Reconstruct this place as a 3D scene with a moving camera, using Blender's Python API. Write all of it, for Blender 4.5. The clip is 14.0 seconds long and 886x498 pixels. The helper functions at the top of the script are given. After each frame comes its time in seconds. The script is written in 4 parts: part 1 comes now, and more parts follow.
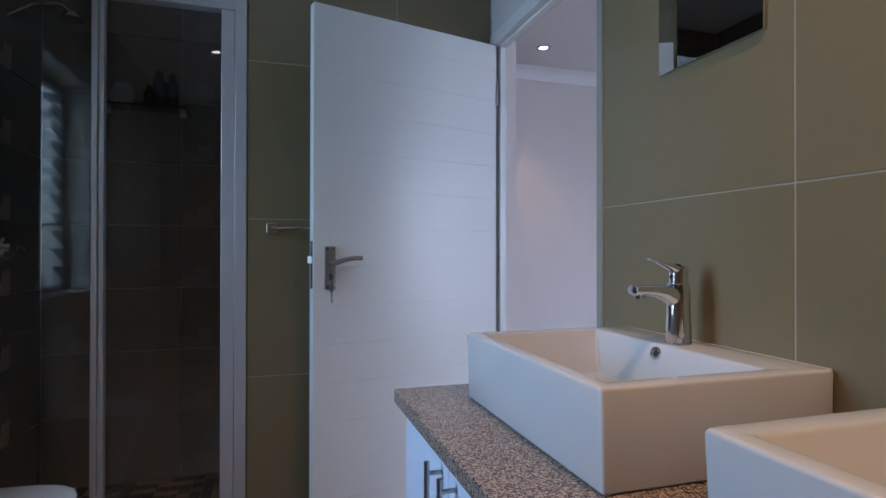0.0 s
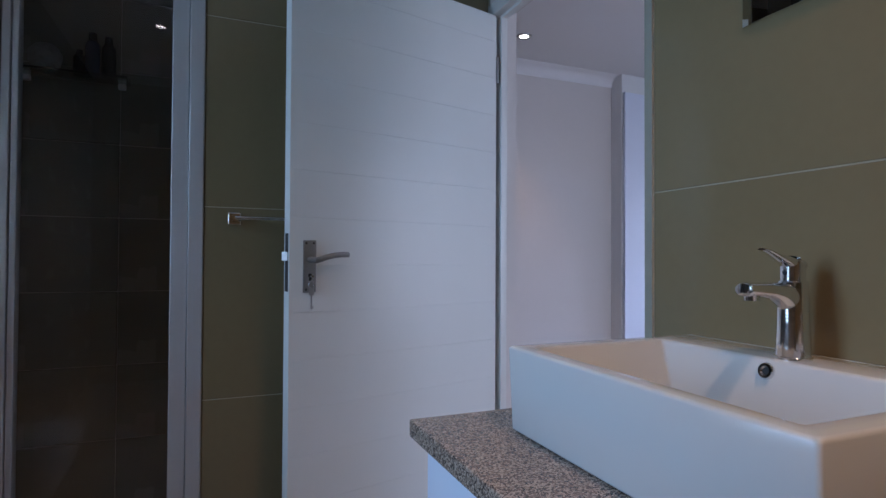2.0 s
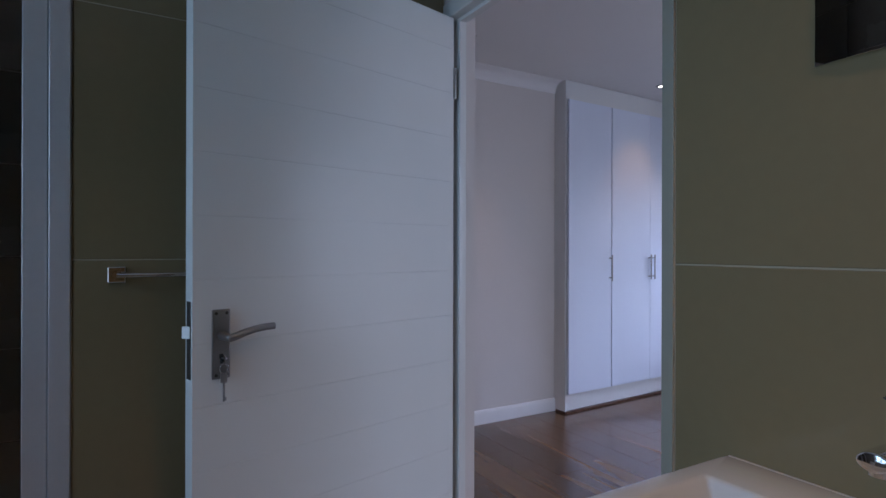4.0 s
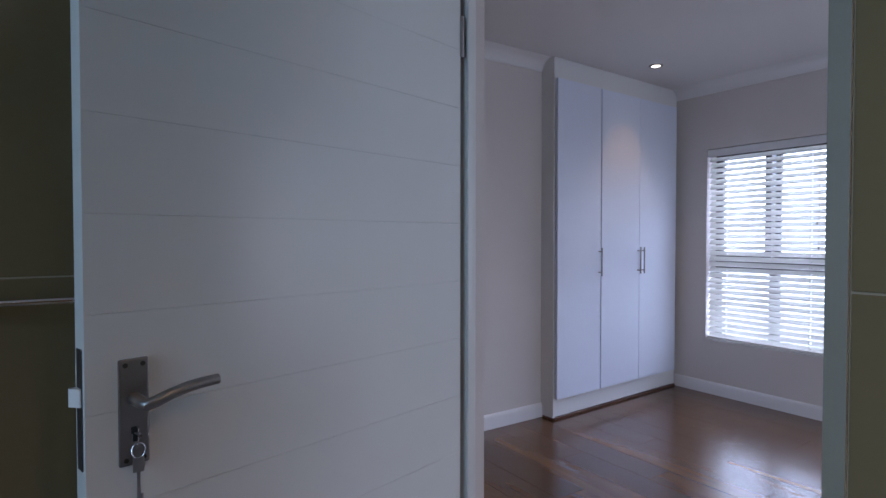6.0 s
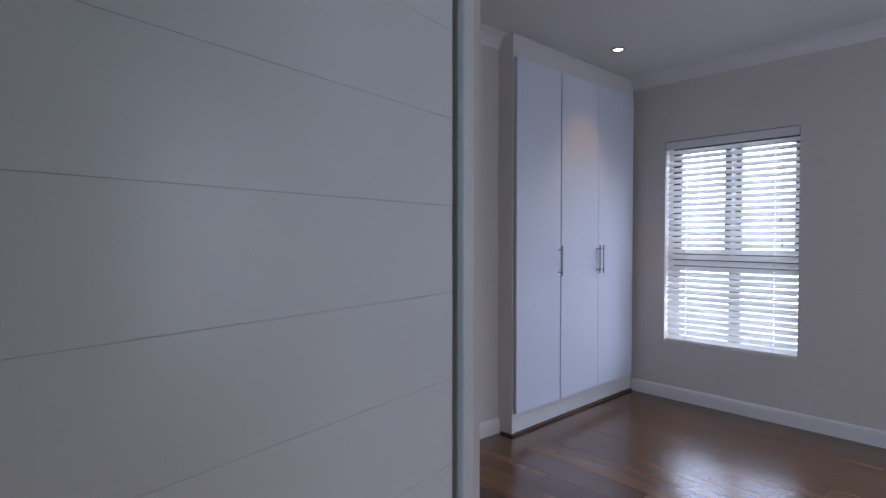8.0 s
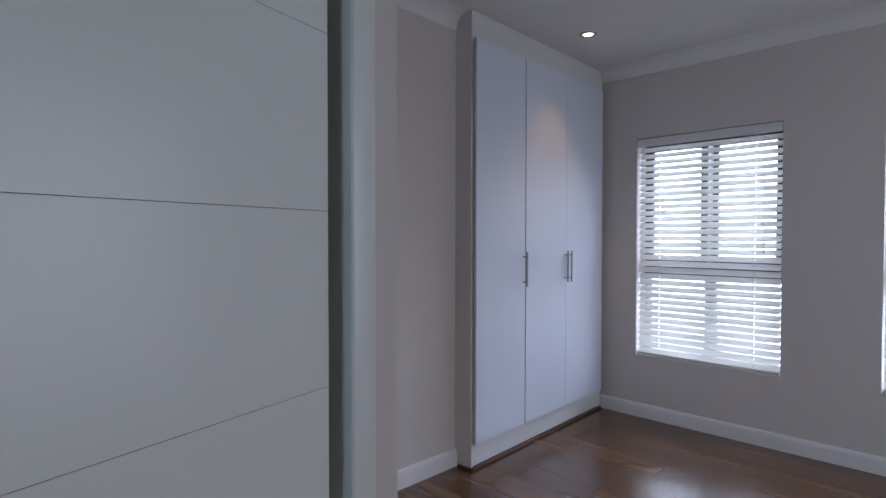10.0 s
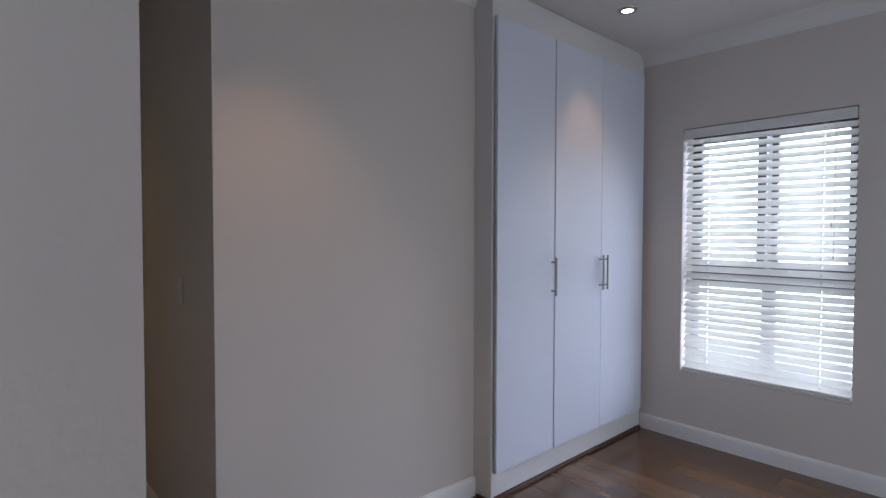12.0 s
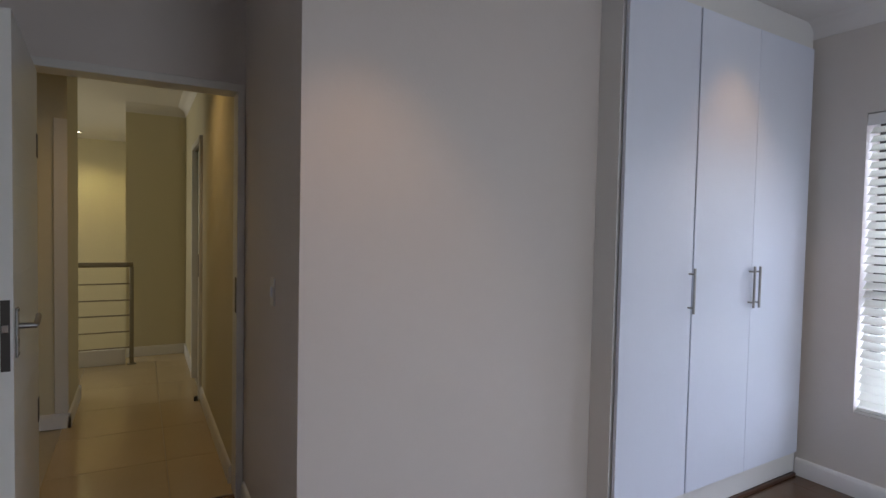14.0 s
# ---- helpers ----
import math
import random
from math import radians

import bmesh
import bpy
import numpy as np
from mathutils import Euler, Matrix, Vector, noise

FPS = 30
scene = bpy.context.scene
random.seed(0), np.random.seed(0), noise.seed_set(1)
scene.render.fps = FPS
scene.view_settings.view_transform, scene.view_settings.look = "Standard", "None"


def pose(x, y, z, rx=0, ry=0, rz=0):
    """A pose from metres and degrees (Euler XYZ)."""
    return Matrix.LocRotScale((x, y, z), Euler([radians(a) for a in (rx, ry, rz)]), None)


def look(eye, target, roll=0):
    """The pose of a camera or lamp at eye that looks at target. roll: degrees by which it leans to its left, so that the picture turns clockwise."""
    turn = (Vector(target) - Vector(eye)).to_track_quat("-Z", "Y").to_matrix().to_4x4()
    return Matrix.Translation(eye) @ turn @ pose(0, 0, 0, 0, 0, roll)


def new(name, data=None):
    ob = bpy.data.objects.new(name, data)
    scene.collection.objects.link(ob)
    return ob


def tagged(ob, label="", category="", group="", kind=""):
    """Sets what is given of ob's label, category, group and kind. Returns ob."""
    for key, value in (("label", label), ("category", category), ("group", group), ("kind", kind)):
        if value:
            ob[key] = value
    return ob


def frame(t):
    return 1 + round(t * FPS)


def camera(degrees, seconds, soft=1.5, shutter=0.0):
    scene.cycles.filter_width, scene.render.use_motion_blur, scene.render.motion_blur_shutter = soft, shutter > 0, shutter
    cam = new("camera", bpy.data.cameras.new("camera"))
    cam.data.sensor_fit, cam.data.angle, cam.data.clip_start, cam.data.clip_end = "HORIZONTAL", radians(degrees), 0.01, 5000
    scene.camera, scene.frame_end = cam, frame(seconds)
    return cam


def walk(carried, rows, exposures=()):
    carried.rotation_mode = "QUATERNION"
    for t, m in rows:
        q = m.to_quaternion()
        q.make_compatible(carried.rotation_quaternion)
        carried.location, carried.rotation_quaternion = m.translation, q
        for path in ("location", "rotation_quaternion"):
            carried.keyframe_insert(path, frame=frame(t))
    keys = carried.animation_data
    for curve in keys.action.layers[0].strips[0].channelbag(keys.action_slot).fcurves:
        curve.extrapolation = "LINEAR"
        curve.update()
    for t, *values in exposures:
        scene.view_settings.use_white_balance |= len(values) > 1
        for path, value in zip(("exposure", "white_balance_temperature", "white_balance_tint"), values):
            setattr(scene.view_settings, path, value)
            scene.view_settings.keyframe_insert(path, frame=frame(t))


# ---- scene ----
cam = camera(77.6, 14.0)
PATH = [
    (0, (-0.003, -0.057, 1.128), (0.584, 1.855, 1.139), 0.1),
    (0.5, (-0.021, 0.011, 1.126), (0.597, 1.913, 1.142), 0.1),
    (1, (-0.049, 0.088, 1.12), (0.609, 1.976, 1.14), 0.2),
    (1.5, (-0.064, 0.191, 1.099), (0.639, 2.063, 1.126), 0.2),
    (2, (-0.069, 0.304, 1.096), (0.695, 2.152, 1.129), 0.3),
    (2.5, (-0.047, 0.4, 1.135), (0.784, 2.219, 1.167), 0.2),
    (3, (-0.007, 0.488, 1.182), (0.887, 2.277, 1.215), 0.2),
    (3.2, (-0.004, 0.521, 1.208), (0.92, 2.294, 1.237), 0.2),
    (5.5, (0.067, 0.955, 1.328), (1.149, 2.637, 1.284), -0.0),
    (6, (0.12, 1.067, 1.327), (1.24, 2.724, 1.283), -0.0),
    (6.5, (0.168, 1.163, 1.333), (1.328, 2.792, 1.289), 0.0),
    (7, (0.218, 1.277, 1.330), (1.424, 2.872, 1.288), 0.0),
    (7.5, (0.262, 1.403, 1.311), (1.526, 2.953, 1.268), 0.1),
    (8, (0.316, 1.505, 1.31), (1.628, 3.014, 1.263), 0.0),
    (8.5, (0.395, 1.615, 1.315), (1.758, 3.078, 1.272), 0.1),
    (9, (0.484, 1.699, 1.311), (1.895, 3.115, 1.271), -0.0),
    (11.5, (0.930, 1.906, 1.391), (2.318, 3.345, 1.329), -0.0),
    (12, (0.989, 1.964, 1.384), (2.299, 3.474, 1.322), 0.1),
    (12.5, (1.049, 2.047, 1.378), (2.287, 3.617, 1.32), 0.5),
    (13, (1.1, 2.091, 1.398), (2.246, 3.728, 1.33), 0.8),
    (13.5, (1.14, 2.131, 1.394), (2.201, 3.825, 1.329), 1.0),
    (14, (1.204, 2.186, 1.404), (2.169, 3.937, 1.33), 1.2),
]
walk(cam, [(t, look(eye, aim, roll)) for t, eye, aim, roll in PATH],
     exposures=[(0.0, 0.79, 5680, 19), (1.5, 0.69, 5650, 19), (3.0, 0.26, 5740, 20), (5.5, 0.12, 5980, 20), (9.0, -0.04, 6400, 17), (11.5, 0.10, 6620, 14), (14.0, 0.44, 6800, 12)])

# ---- world and large lights ----
world = bpy.data.worlds.new("sky")
scene.world = world
world.use_nodes = True
wn = world.node_tree
sky = wn.nodes.new("ShaderNodeTexSky")
sky.sky_type = "NISHITA"
sky.sun_disc = False
sky.sun_elevation, sky.sun_rotation = radians(48), radians(200)
wn.links.new(sky.outputs["Color"], wn.nodes["Background"].inputs["Color"])
wn.nodes["Background"].inputs["Strength"].default_value = 0.1


def lamp_area(name, m, sx, sy, watts, colour):
    la = bpy.data.lights.new(name, "AREA")
    la.shape, la.size, la.size_y, la.energy, la.color = "RECTANGLE", sx, sy, watts, colour
    ob = new(name, la)
    ob.matrix_world = m
    return ob


def lamp_spot(name, x, y, z, watts, colour, cone=95, blend=0.7):
    la = bpy.data.lights.new(name, "SPOT")
    la.energy, la.color, la.spot_size, la.spot_blend, la.shadow_soft_size = watts, colour, radians(cone), blend, 0.03
    ob = new(name, la)
    ob.location = (x, y, z)
    return ob


DAY = (0.66, 0.76, 1.0)
DAY_BATH = (0.50, 0.75, 0.98)
WARM = (1.0, 0.62, 0.33)
# daylight in the openings: the two east windows, the bathroom louvres, the stair window
lamp_area("daylight_bedroom_east", look((6.4, 2.4, 2.0), (4.6, 2.4, 2.0)), 8.0, 4.4, 900, DAY)
# added fill in an unseen south opening, to brighten north wall and wardrobe
lamp_area("fill_bedroom_south", look((2.95, -0.66, 1.3), (2.95, 2.0, 1.2)), 1.8, 1.7, 27, (0.70, 0.80, 0.95))
lamp_area("daylight_bathroom", look((-1.62, 1.17, 1.6), (0.0, 1.1, 1.1)), 0.9, 1.3, 28, DAY_BATH)
lamp_spot("light_bath_a", -0.16, -0.63, 2.57, 13, WARM, 130, 1.0)
lamp_spot("light_bath_b", -0.42, 0.15, 2.57, 5, WARM, 130, 1.0)
lamp_spot("light_bath_c", 0.55, 0.16, 2.57, 36, WARM, 130, 1.0)
lamp_spot("light_bed_a", 3.80, 3.64, 2.575, 8, WARM, 80)
lamp_spot("light_bed_b", 1.87, 3.56, 2.575, 11, WARM, 80)
lamp_spot("light_hall_a", 1.2, 5.95, 2.575, 10.5, (1.0, 0.68, 0.30), 130, 1.0)
lamp_spot("light_hall_b", 0.47, 11.2, 2.575, 15, (1.0, 0.84, 0.38), 140)
lamp_area("daylight_stairs", look((-2.15, 9.4, 1.5), (1.0, 8.6, 0.9)), 1.6, 1.4, 22, (0.95, 0.93, 0.78))


# ---- materials ----
def mat(name, col, rough=0.5, metal=0.0, var=0.06, scale=6.0, bump=0.0, bscale=60.0, fine=0.04, spec=0.5, island=0.0, coat=0.0, rvar=0.0):
    """A surface with colour variation at two scales, uneven gloss and a fine relief."""
    m = bpy.data.materials.new(name)
    m.use_nodes = True
    nt = m.node_tree
    b = nt.nodes["Principled BSDF"]
    b.inputs["Roughness"].default_value, b.inputs["Metallic"].default_value = rough, metal
    b.inputs["Specular IOR Level"].default_value = spec
    b.inputs["Coat Weight"].default_value = coat
    tc = nt.nodes.new("ShaderNodeTexCoord")
    n1, n2 = nt.nodes.new("ShaderNodeTexNoise"), nt.nodes.new("ShaderNodeTexNoise")
    n1.inputs["Scale"].default_value, n2.inputs["Scale"].default_value = scale, scale * 14
    n1.inputs["Detail"].default_value, n2.inputs["Detail"].default_value = 4, 3
    for n in (n1, n2):
        nt.links.new(tc.outputs["Object"], n.inputs["Vector"])
    ma = nt.nodes.new("ShaderNodeMath")
    ma.operation = "MULTIPLY_ADD"
    nt.links.new(n1.outputs["Fac"], ma.inputs[0])
    ma.inputs[1].default_value, ma.inputs[2].default_value = var * 2, 1 - var
    mb = nt.nodes.new("ShaderNodeMath")
    mb.operation = "MULTIPLY_ADD"
    nt.links.new(n2.outputs["Fac"], mb.inputs[0])
    mb.inputs[1].default_value, mb.inputs[2].default_value = fine * 2, -fine
    ad = nt.nodes.new("ShaderNodeMath")
    nt.links.new(ma.outputs[0], ad.inputs[0])
    nt.links.new(mb.outputs[0], ad.inputs[1])
    last = ad
    if island:
        oi = nt.nodes.new("ShaderNodeObjectInfo")
        mc = nt.nodes.new("ShaderNodeMath")
        mc.operation = "MULTIPLY_ADD"
        nt.links.new(oi.outputs["Random"], mc.inputs[0])
        mc.inputs[1].default_value, mc.inputs[2].default_value = island * 2, -island
        a2 = nt.nodes.new("ShaderNodeMath")
        nt.links.new(ad.outputs[0], a2.inputs[0])
        nt.links.new(mc.outputs[0], a2.inputs[1])
        last = a2
    mul = nt.nodes.new("ShaderNodeVectorMath")
    mul.operation = "SCALE"
    mul.inputs[0].default_value = col
    nt.links.new(last.outputs[0], mul.inputs["Scale"])
    nt.links.new(mul.outputs[0], b.inputs["Base Color"])
    if rvar:
        mr = nt.nodes.new("ShaderNodeMath")
        mr.operation = "MULTIPLY_ADD"
        nt.links.new(n1.outputs["Fac"], mr.inputs[0])
        mr.inputs[1].default_value, mr.inputs[2].default_value = rvar * 2, rough - rvar
        nt.links.new(mr.outputs[0], b.inputs["Roughness"])
    if bump:
        n3, bp = nt.nodes.new("ShaderNodeTexNoise"), nt.nodes.new("ShaderNodeBump")
        n3.inputs["Scale"].default_value, n3.inputs["Detail"].default_value = bscale, 4
        nt.links.new(tc.outputs["Object"], n3.inputs["Vector"])
        bp.inputs["Strength"].default_value, bp.inputs["Distance"].default_value = bump, 0.004
        nt.links.new(n3.outputs["Fac"], bp.inputs["Height"])
        nt.links.new(bp.outputs[0], b.inputs["Normal"])
    return m


PLASTER = mat("wall_paint", (0.625, 0.58, 0.545), 0.62, var=0.025, scale=1.6, bump=0.12, bscale=90, fine=0.012)
CEILING = mat("ceiling_paint", (0.75, 0.735, 0.725), 0.75, var=0.02, scale=1.2, bump=0.08, bscale=110, fine=0.01)
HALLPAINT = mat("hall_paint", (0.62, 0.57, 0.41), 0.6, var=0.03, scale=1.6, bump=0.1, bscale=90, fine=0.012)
PANEL = mat("wardrobe_panel_white", (0.70, 0.70, 0.69), 0.42, var=0.012, scale=2, bump=0.04, bscale=140, fine=0.01)
TRIM = mat("trim_enamel", (0.66, 0.65, 0.62), 0.32, var=0.02, scale=3, bump=0.05, bscale=50, fine=0.01)
LEAF = mat("door_enamel", (0.71, 0.72, 0.69), 0.29, var=0.008, scale=1.2, bump=0.025, bscale=9, fine=0.006)
# white boards; the blue of daylight on them is put into the colour
MELAMINE = mat("blue_lit_melamine", (0.68, 0.725, 0.83), 0.36, var=0.012, scale=2, bump=0.04, bscale=140, fine=0.01)
TILE = mat("olive_wall_tile", (0.200, 0.159, 0.087), 0.11, var=0.05, scale=3.0, bump=0.06, bscale=30, fine=0.04, island=0.03, rvar=0.05)
TILE_DARK = mat("charcoal_wall_tile", (0.195, 0.180, 0.155), 0.26, var=0.10, scale=3.0, bump=0.08, bscale=30, fine=0.06, island=0.06, rvar=0.06)
GROUT = mat("grout", (0.36, 0.31, 0.22), 0.85, var=0.08, scale=20, bump=0.2, bscale=200)
GROUT_DARK = mat("dark_grout", (0.50, 0.46, 0.39), 0.85, var=0.08, scale=20, bump=0.2, bscale=200)
# darker stand-in for the jamb's paint, for its dim bathroom side
EDGE = mat("dimmed_jamb_grey", (0.27, 0.265, 0.215), 0.35, var=0.04, scale=8, fine=0.03)
CERAMIC = mat("white_ceramic", (0.56, 0.56, 0.55), 0.10, var=0.01, scale=2, fine=0.005, spec=0.6, coat=0.4)
CHROME = mat("chrome", (0.78, 0.78, 0.80), 0.07, 1.0, var=0.02, scale=8, fine=0.02)
STEEL = mat("brushed_steel", (0.46, 0.45, 0.44), 0.30, 1.0, var=0.06, scale=10, bump=0.05, bscale=300, fine=0.05)
# brushed steel again, darkened in colour for the dark surroundings it reflects
LEVERSTEEL = mat("dark_reflection_steel", (0.33, 0.325, 0.32), 0.34, 1.0, var=0.10, scale=14, bump=0.06, bscale=300, fine=0.06, rvar=0.08)
DARKSTEEL = mat("dark_lock_steel", (0.06, 0.055, 0.05), 0.42, 0.5, var=0.1, scale=20, fine=0.08)
ALU = mat("anodised_aluminium", (0.60, 0.595, 0.60), 0.40, 0.55, var=0.04, scale=5, fine=0.03)
BRONZE = mat("worn_steel_rail", (0.26, 0.23, 0.18), 0.36, 0.85, var=0.08, scale=10, fine=0.05)
ZINC = mat("bright_zinc", (0.82, 0.82, 0.80), 0.42, 0.35, var=0.05, scale=30, fine=0.04)
BLACK = mat("black_void", (0.01, 0.01, 0.01), 0.6, var=0.05)
SKIRT = mat("skirting_enamel", (0.73, 0.72, 0.715), 0.38, var=0.02, scale=3, bump=0.06, bscale=60, fine=0.012)
PVC = mat("window_frame_bronze", (0.050, 0.044, 0.040), 0.4, var=0.05, scale=4, fine=0.01)
HALLTILE = mat("cream_floor_tile", (0.55, 0.445, 0.30), 0.15, var=0.05, scale=2.5, bump=0.03, bscale=20, fine=0.03, island=0.03)
BATHFLOOR = mat("grey_floor_tile", (0.20, 0.185, 0.16), 0.35, var=0.08, scale=4, bump=0.05, bscale=40, island=0.04)
RED_TRIM = mat("dark_wood_beading", (0.085, 0.038, 0.024), 0.4, var=0.15, scale=12, fine=0.08)
SPONGE = mat("white_bath_puff", (0.34, 0.33, 0.31), 0.9, var=0.1, scale=20, bump=0.9, bscale=60)
BOTTLE_BLUE = mat("dark_blue_bottle", (0.03, 0.045, 0.08), 0.25, var=0.08, scale=10)
BOTTLE_BLACK = mat("black_bottle", (0.018, 0.018, 0.020), 0.25, var=0.08, scale=10)
MOSAIC = [mat("mosaic_" + n, c, 0.4, var=0.08, scale=12, bump=0.06, island=0.05) for n, c in
          (("umber", (0.050, 0.038, 0.028)), ("sand", (0.30, 0.24, 0.165)), ("taupe", (0.16, 0.125, 0.09)), ("cocoa", (0.085, 0.060, 0.042)))]


def wood_floor():
    m = bpy.data.materials.new("laminate_planks")
    m.use_nodes = True
    nt = m.node_tree
    b = nt.nodes["Principled BSDF"]
    tc, oi = nt.nodes.new("ShaderNodeTexCoord"), nt.nodes.new("ShaderNodeObjectInfo")
    shift = nt.nodes.new("ShaderNodeVectorMath")
    shift.operation = "MULTIPLY_ADD"
    comb = nt.nodes.new("ShaderNodeCombineXYZ")
    for k in ("X", "Y", "Z"):
        nt.links.new(oi.outputs["Random"], comb.inputs[k])
    nt.links.new(comb.outputs[0], shift.inputs[0])
    shift.inputs[1].default_value = (37, 53, 11)
    nt.links.new(tc.outputs["Object"], shift.inputs[2])
    stretch = nt.nodes.new("ShaderNodeVectorMath")
    stretch.operation = "MULTIPLY"
    stretch.inputs[1].default_value = (1.0, 0.085, 1.0)
    nt.links.new(shift.outputs[0], stretch.inputs[0])
    n1, n2 = nt.nodes.new("ShaderNodeTexNoise"), nt.nodes.new("ShaderNodeTexNoise")
    n1.inputs["Scale"].default_value, n1.inputs["Detail"].default_value, n1.inputs["Distortion"].default_value = 7, 4, 0.8
    n2.inputs["Scale"].default_value, n2.inputs["Detail"].default_value = 130, 4
    for n in (n1, n2):
        nt.links.new(stretch.outputs[0], n.inputs["Vector"])
    mx = nt.nodes.new("ShaderNodeMath")
    mx.operation = "MULTIPLY_ADD"
    nt.links.new(n2.outputs["Fac"], mx.inputs[0])
    mx.inputs[1].default_value = 0.12
    nt.links.new(n1.outputs["Fac"], mx.inputs[2])
    ad = nt.nodes.new("ShaderNodeMath")
    ad.operation = "MULTIPLY_ADD"
    nt.links.new(oi.outputs["Random"], ad.inputs[0])
    ad.inputs[1].default_value = 0.33
    nt.links.new(mx.outputs[0], ad.inputs[2])
    rp = nt.nodes.new("ShaderNodeValToRGB")
    rp.color_ramp.elements[0].position, rp.color_ramp.elements[0].color = 0.30, (0.062, 0.0275, 0.0105, 1)
    rp.color_ramp.elements[1].position, rp.color_ramp.elements[1].color = 1.15, (0.180, 0.090, 0.036, 1)
    e = rp.color_ramp.elements.new(0.68)
    e.color = (0.112, 0.052, 0.0195, 1)
    nt.links.new(ad.outputs[0], rp.inputs["Fac"])
    nt.links.new(rp.outputs["Color"], b.inputs["Base Color"])
    rr = nt.nodes.new("ShaderNodeMath")
    rr.operation = "MULTIPLY_ADD"
    nt.links.new(n1.outputs["Fac"], rr.inputs[0])
    rr.inputs[1].default_value, rr.inputs[2].default_value = 0.06, 0.205
    b.inputs["Specular IOR Level"].default_value = 0.7
    b.inputs["Coat Weight"].default_value, b.inputs["Coat Roughness"].default_value = 0.2, 0.2
    nt.links.new(rr.outputs[0], b.inputs["Roughness"])
    bp = nt.nodes.new("ShaderNodeBump")
    bp.inputs["Strength"].default_value, bp.inputs["Distance"].default_value = 0.12, 0.002
    nt.links.new(n2.outputs["Fac"], bp.inputs["Height"])
    nt.links.new(bp.outputs[0], b.inputs["Normal"])
    return m


def granite():
    m = bpy.data.materials.new("brown_granite")
    m.use_nodes = True
    nt = m.node_tree
    b = nt.nodes["Principled BSDF"]
    tc = nt.nodes.new("ShaderNodeTexCoord")
    v, v2 = nt.nodes.new("ShaderNodeTexVoronoi"), nt.nodes.new("ShaderNodeTexNoise")
    v.inputs["Scale"].default_value = 350
    v2.inputs["Scale"].default_value, v2.inputs["Detail"].default_value = 150, 5
    for n in (v, v2):
        nt.links.new(tc.outputs["Object"], n.inputs["Vector"])
    sep = nt.nodes.new("ShaderNodeSeparateColor")
    nt.links.new(v.outputs["Color"], sep.inputs[0])
    mx = nt.nodes.new("ShaderNodeMath")
    mx.operation = "MULTIPLY_ADD"
    nt.links.new(v2.outputs["Fac"], mx.inputs[0])
    mx.inputs[1].default_value = 0.55
    nt.links.new(sep.outputs[0], mx.inputs[2])
    rp = nt.nodes.new("ShaderNodeValToRGB")
    cr = rp.color_ramp
    cr.elements[0].position, cr.elements[0].color = 0.32, (0.045, 0.038, 0.034, 1)
    cr.elements[1].position, cr.elements[1].color = 1.22, (0.40, 0.315, 0.25, 1)
    for p, c in ((0.55, (0.125, 0.095, 0.078, 1)), (0.85, (0.235, 0.172, 0.132, 1))):
        cr.elements.new(p).color = c
    nt.links.new(mx.outputs[0], rp.inputs["Fac"])
    nt.links.new(rp.outputs["Color"], b.inputs["Base Color"])
    b.inputs["Roughness"].default_value = 0.22
    return m


def glass(name, tint=(1, 1, 1), rough=0.0):
    m = bpy.data.materials.new(name)
    m.use_nodes = True
    b = m.node_tree.nodes["Principled BSDF"]
    b.inputs["Transmission Weight"].default_value, b.inputs["Roughness"].default_value, b.inputs["IOR"].default_value = 1.0, rough, 1.5
    b.inputs["Base Color"].default_value = (*tint, 1)
    return m


def slat_white(name, through_share):
    m = bpy.data.materials.new(name)
    m.use_nodes = True
    nt = m.node_tree
    b = nt.nodes["Principled BSDF"]
    b.inputs["Base Color"].default_value, b.inputs["Roughness"].default_value = (0.78, 0.77, 0.72, 1), 0.4
    tl, mx = nt.nodes.new("ShaderNodeBsdfTranslucent"), nt.nodes.new("ShaderNodeMixShader")
    tl.inputs["Color"].default_value = (0.86, 0.90, 0.84, 1)
    mx.inputs[0].default_value = through_share
    nt.links.new(b.outputs[0], mx.inputs[1])
    nt.links.new(tl.outputs[0], mx.inputs[2])
    nt.links.new(mx.outputs[0], nt.nodes["Material Output"].inputs["Surface"])
    return m


def glow(name, col, strength):
    m = bpy.data.materials.new(name)
    m.use_nodes = True
    b = m.node_tree.nodes["Principled BSDF"]
    b.inputs["Base Color"].default_value = (0.8, 0.8, 0.8, 1)
    b.inputs["Emission Color"].default_value, b.inputs["Emission Strength"].default_value = (*col, 1), strength
    return m


PLANK = wood_floor()
GRANITE = granite()
PANE = glass("window_glass", (0.95, 0.97, 0.97))
SCREEN = glass("shower_glass", (0.93, 0.95, 0.95))
LOUVRE = slat_white("frosted_louvre_blade", 0.36)
SLAT = slat_white("blind_slat_white", 0.145)
BULB = glow("lamp_glow", (1.0, 0.90, 0.74), 6)
MIRROR = mat("mirror_silver", (0.86, 0.87, 0.87), 0.015, 1.0, var=0.0, fine=0.0)

# ---- mesh helpers ----
WORLD = {}


def thing(name, x, y, z, rz=0.0, **tags):
    """A top-level Empty at the base of a thing."""
    ob = new(name)
    m = pose(x, y, z, 0, 0, rz)
    ob.matrix_basis = m
    ob.empty_display_size = 0.05
    WORLD[ob] = m
    return tagged(ob, **tags)


